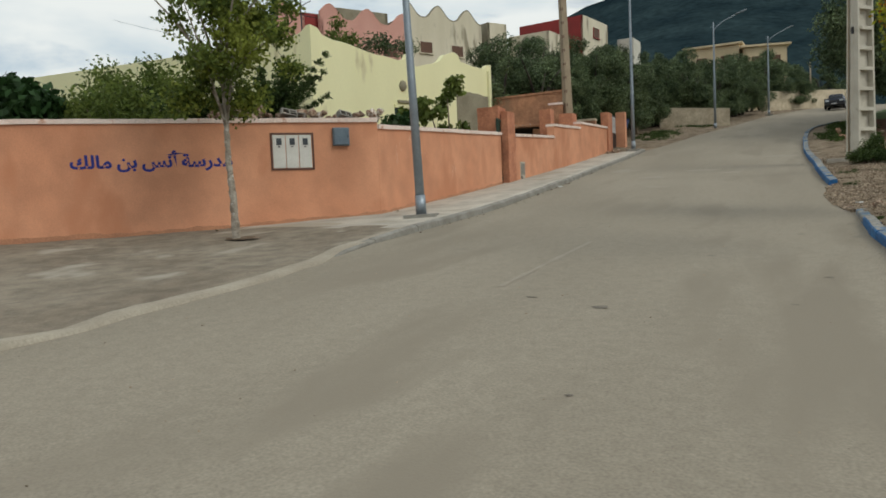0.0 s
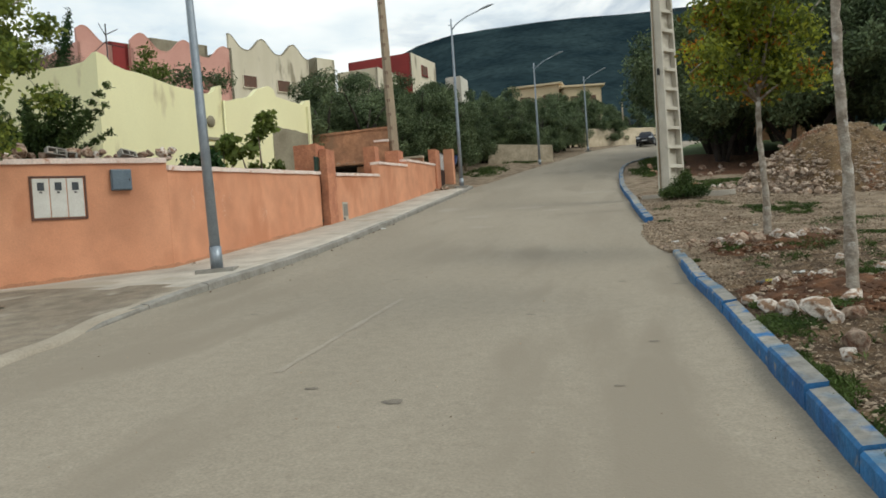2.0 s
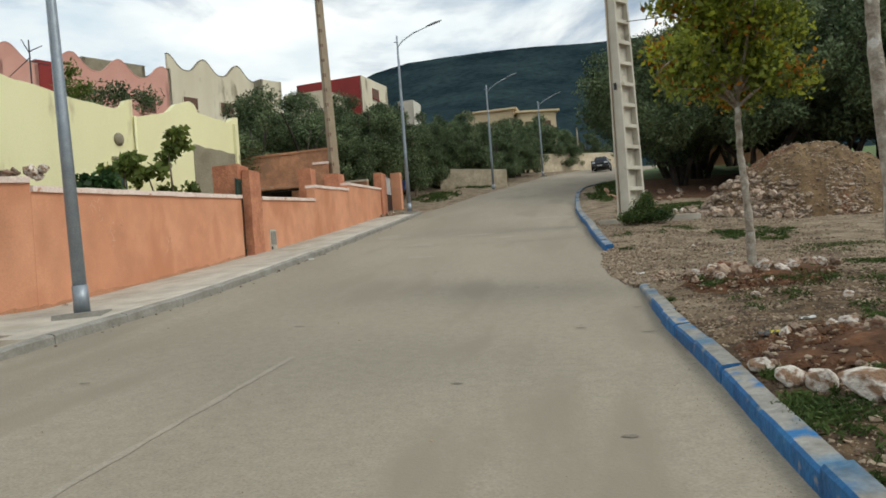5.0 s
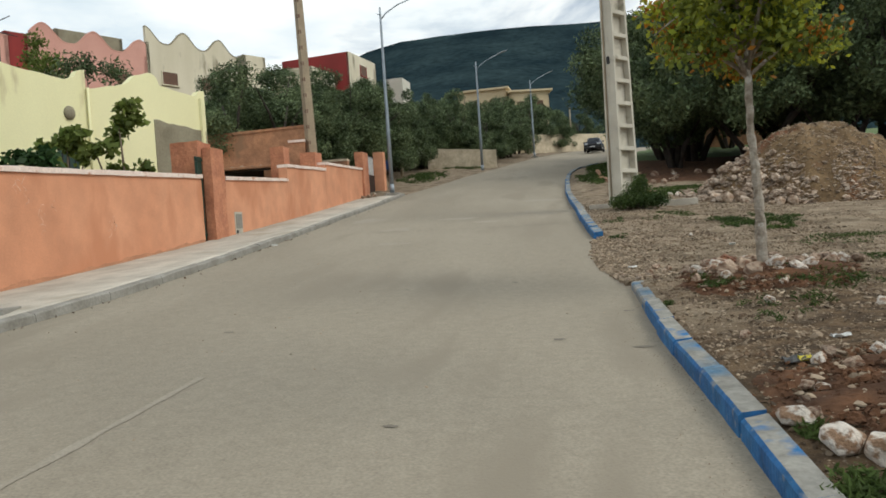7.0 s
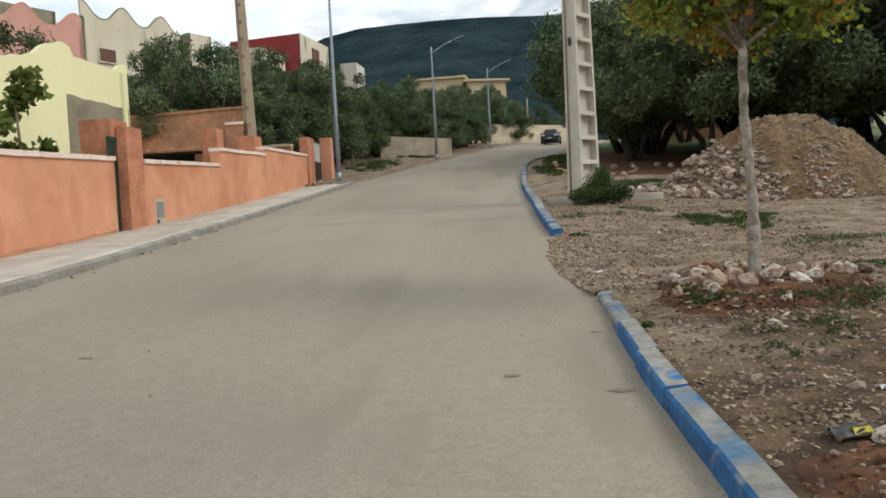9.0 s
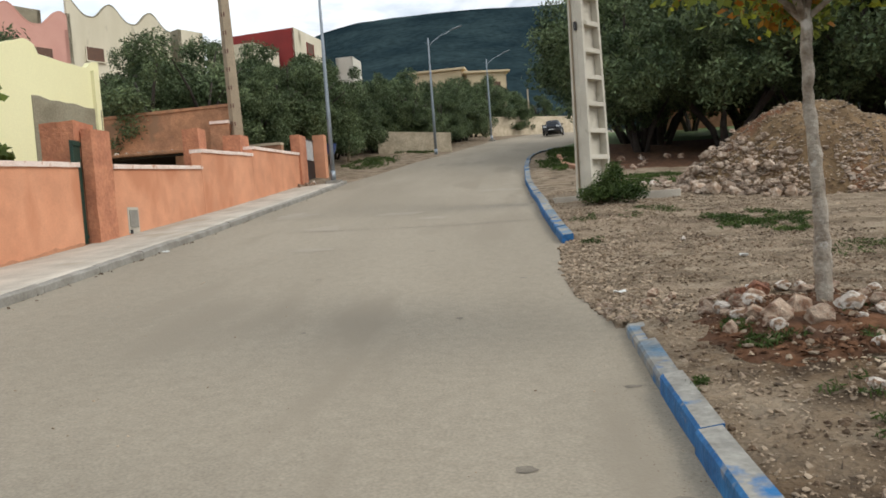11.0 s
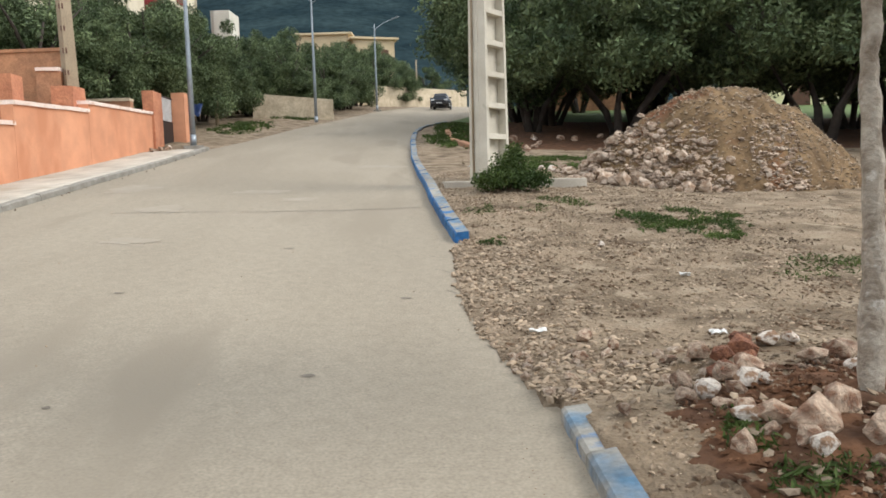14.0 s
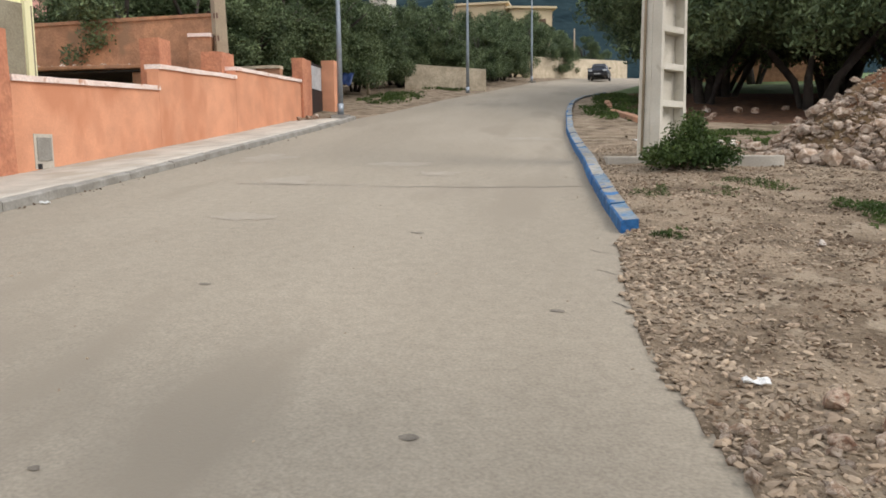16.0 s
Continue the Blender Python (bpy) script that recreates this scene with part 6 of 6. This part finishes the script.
for i, (x, y, s) in enumerate(((1.58, 17.66, 0.07), (2.64, 11.99, 0.07), (2.3, 31.5, 0.09), (2.9, 17.2, 0.06), (-6.05, 22.2, 0.06), (3.4, 19.2, 0.05))):
    litter(x, y, s, i)
litter(2.12, 11.22, 0.12, 31, M_BLACK_PLASTIC, "black")
litter(2.17, 11.2, 0.07, 32, M_YELLOW_PLASTIC, "yellow")
for i, (x, y) in enumerate(((-7.9, 38.1), (-7.7, 38.4), (-8.05, 37.6), (-7.6, 37.9))):
    stone(x, y, 0.24, rg, i == 1, z=pave_top(x, y) + 0.02, label="broken brick and stone lying on the pavement")


def cable(name, label, p0, p1, sag, r=0.012):
    p0, p1 = Vector(p0), Vector(p1)
    pts = [p0.lerp(p1, i / 20) - Vector((0, 0, sag * 4 * (i / 20) * (1 - i / 20))) for i in range(21)]
    tagged(new(name, tubes(name, [(pts, [r] * 21)], M_WIRE, 6)), label, "cable")


cable("cable", "black overhead cable sagging to the power pole", (2.5, 26.7, 8.2), (22.0, 20.0, 9.5), 0.8)
cable("cable", "thin overhead cable above the garden", (-31.0, 28.0, 11.6), (-17.5, 29.0, 8.2), 0.3, 0.008)


def car(x, y, z, turn):
    c = thing("car", "dark blue estate car facing down the road", "car", at=(x, y, z), turn=turn)
    prof = ((-0.86, 0.3), (-0.9, 0.6), (-0.86, 0.92), (-0.7, 1.0), (-0.6, 1.42), (-0.48, 1.5), (0.48, 1.5), (0.6, 1.42), (0.7, 1.0), (0.86, 0.92), (0.9, 0.6), (0.86, 0.3))
    rows = ((-2.05, 0.92, 0.6), (-1.95, 0.98, 0.66), (-0.9, 1.0, 0.7), (-0.45, 1.0, 1.0), (1.5, 1.0, 1.0), (2.0, 0.97, 0.96), (2.1, 0.92, 0.7))
    bm = bmesh.new()
    rings = []
    for yy, wx, hz in rows:
        rings.append([bm.verts.new((px * wx, yy, pz if pz <= 0.93 else 0.93 + (pz - 0.93) * (1 if hz > 0.9 else 0.08))) for px, pz in prof])
    for r0, r1 in zip(rings, rings[1:]):
        for i in range(len(prof)):
            bm.faces.new((r0[i], r0[(i + 1) % len(prof)], r1[(i + 1) % len(prof)], r1[i]))
    bm.faces.new(rings[0][::-1])
    bm.faces.new(rings[-1])
    part("body", from_bm("body", bm, M_CAR, True), c)
    bm = bmesh.new()
    bm.faces.new([bm.verts.new(q) for q in ((-0.62, -0.92, 1.02), (0.62, -0.92, 1.02), (0.52, -0.48, 1.43), (-0.52, -0.48, 1.43))])
    bmesh.ops.solidify(bm, geom=bm.faces[:], thickness=0.02)
    part("windscreen", from_bm("windscreen", bm, M_GLASS_DARK), c, "dark glass windscreen")
    part("bumper", box("bumper", (-0.84, -2.16, 0.34), (0.84, -2.0, 0.55), M_BLACK, 0.03), c)
    part("grille", box("grille", (-0.4, -2.08, 0.62), (0.4, -2.0, 0.76), M_BLACK, 0.01), c)
    part("number_plate", box("number_plate", (-0.26, -2.18, 0.4), (0.26, -2.161, 0.5), M_BAR_WHITE, 0.003), c)
    for e in (-1, 1):
        part("headlight", box("headlight", (e * 0.62 - 0.17, -2.1, 0.66), (e * 0.62 + 0.17, -1.98, 0.82), M_LIGHT, 0.03), c, "clear headlight")
        part("mirror", box("mirror", (e * 0.95 - 0.09, -0.62, 0.98), (e * 0.95 + 0.09, -0.5, 1.12), M_CAR, 0.02), c)
        for yy in (-1.35, 1.3):
            wv, wf = tube([(e * 0.72, yy, 0.32), (e * 0.9, yy, 0.32)], [0.32, 0.32], 20)
            w = part("wheel", mesh_of("wheel", wv, wf, M_TYRE), c, "black tyre")
            rv, rf = tube([(e * 0.89, yy, 0.32), (e * 0.912, yy, 0.32)], [0.2, 0.18], 16)
            part("rim", mesh_of("rim", rv, rf, M_LAMP_GREY), w)
    return c


car(4.2, 84.0, rise(4.2, 84.0) + 0.005, -8)
bm = bmesh.new()
bmesh.ops.create_grid(bm, x_segments=14, y_segments=6, size=1)
for q in bm.verts:
    q.co = Vector((-9.6 + q.co.x * 0.55, 48.0 + q.co.y * 0.3, 6.1 + q.co.y * 0.3 + 0.15 * noise.noise(q.co * 3)))
bmesh.ops.solidify(bm, geom=bm.faces[:], thickness=0.01)
tagged(new("tarpaulin", from_bm("tarpaulin", bm, M_BLUE_TARP, True)), "blue plastic sheet hung under the olives", "tarpaulin")
for k in range(9):
    x, y = -9.2 - k * 0.35, 30.25 + rg.uniform(0, 0.2)
    stone(x - 0.45, y, rg.uniform(0.08, 0.2), rg, rg.random() < 0.2, z=4.66, label="loose rubble on the shed roof", group="rubble on the shed")
# raised earth edge curving behind the power pole
kerb_run("planting_edge", "low reddish brown edging of the planted verge", 31.5, 46.0, lambda y: along(((31, 3.4), (36, 3.0), (41, 2.3), (46, 2.4)), y), 0.2, 0.28, (M_ORANGE_OLD,), 1.6, 1, 0.03)


def kerb_litter():
    """Dry leaves and grit gathered along the pavement kerb."""
    rng = np.random.default_rng(8)
    k = 70
    y = rng.uniform(12, 37, k)
    x = np.array([left_edge(q) for q in y]) + np.abs(rng.normal(0, 0.09, k)) + 0.02
    z = np.array([rise(a, b) for a, b in zip(x, y)]) + 0.01
    tagged(new("leaf_litter", leaves("leaf_litter", np.stack([x, y, z], 1), 0.06, 0.035, M_DRY, rng)), "dry leaves gathered along the kerb", "leaf litter", kind="stuff")


kerb_litter()


def verge_twigs():
    """Dry stalks and dead leaves lying over the verge."""
    rng = np.random.default_rng(18)
    k = 2600
    y = rng.uniform(4.5, 27, k)
    x = np.array([right_edge(q) for q in y]) + 0.25 + rng.random(k) ** 1.3 * 5.0
    keep = np.array([noise.noise(Vector((a * 0.8, b * 1.3, 31))) > -0.1 for a, b in zip(x, y)])
    x, y = x[keep], y[keep]
    z = np.array([ground_z(a, b) for a, b in zip(x, y)]) + 0.012
    tagged(new("twigs", leaves("twigs", np.stack([x, y, z], 1), 0.07, 0.016, M_DRY, rng)), "dry stalks and dead leaves lying on the verge", "twigs", kind="stuff")


verge_twigs()


def hollow_block(x, y, z, turn, tip):
    """A grey hollow building block with two cores through it."""
    t = thing("hollow_block", "grey hollow building block lying on the bank behind the wall", "building block", "hollow blocks")
    for name, lo, hi in (("face", (-0.25, -0.1, -0.1), (0.25, -0.07, 0.1)), ("face", (-0.25, 0.07, -0.1), (0.25, 0.1, 0.1)), ("web", (-0.25, -0.069, -0.1), (-0.21, 0.069, 0.1)),
                         ("web", (-0.02, -0.069, -0.1), (0.02, 0.069, 0.1)), ("web", (0.21, -0.069, -0.1), (0.25, 0.069, 0.1))):
        part(name, box(name, lo, hi, M_KERB_GREY, 0.006), t)
    t.matrix_basis = pose(x, y, z, tip, 8, turn) @ Matrix.Diagonal((0.75, 0.75, 0.75, 1))


for k, (f, dz, turn, tip) in enumerate(((0.12, 0.02, 40, 85), (0.45, 0.1, 60, 70), (0.5, 0.04, 30, 88), (0.78, 0.06, 75, 60))):
    hollow_block(-11.45 + 2.7 * f, 13.1 + 3.0 * f, 3.7 + dz, turn, tip)


def tree_pit():
    """A ragged dark hole in the dusty walk round the street tree."""
    verts, k = [(-9.05, 11.05, rise(-9.05, 11.05) + 0.07)], 36
    for i in range(k):
        a = 2 * math.pi * i / k
        f = 0.8 + 0.4 * noise.noise(Vector((math.cos(a) * 2, math.sin(a) * 2, 3))) + 0.25 * noise.noise(Vector((math.cos(a) * 6, math.sin(a) * 6, 3)))
        x, y = -8.95 + math.cos(a) * 0.42 * f, 11.1 + math.sin(a) * 0.3 * f
        verts.append((x, y, rise(x, y) + 0.066))
    tagged(new("tree_pit", mesh_of("tree_pit", verts, [(0, 1 + i, 1 + (i + 1) % k) for i in range(k)], M_SOIL)), "dark soil pit round the street tree", "tree pit", kind="stuff")


tree_pit()
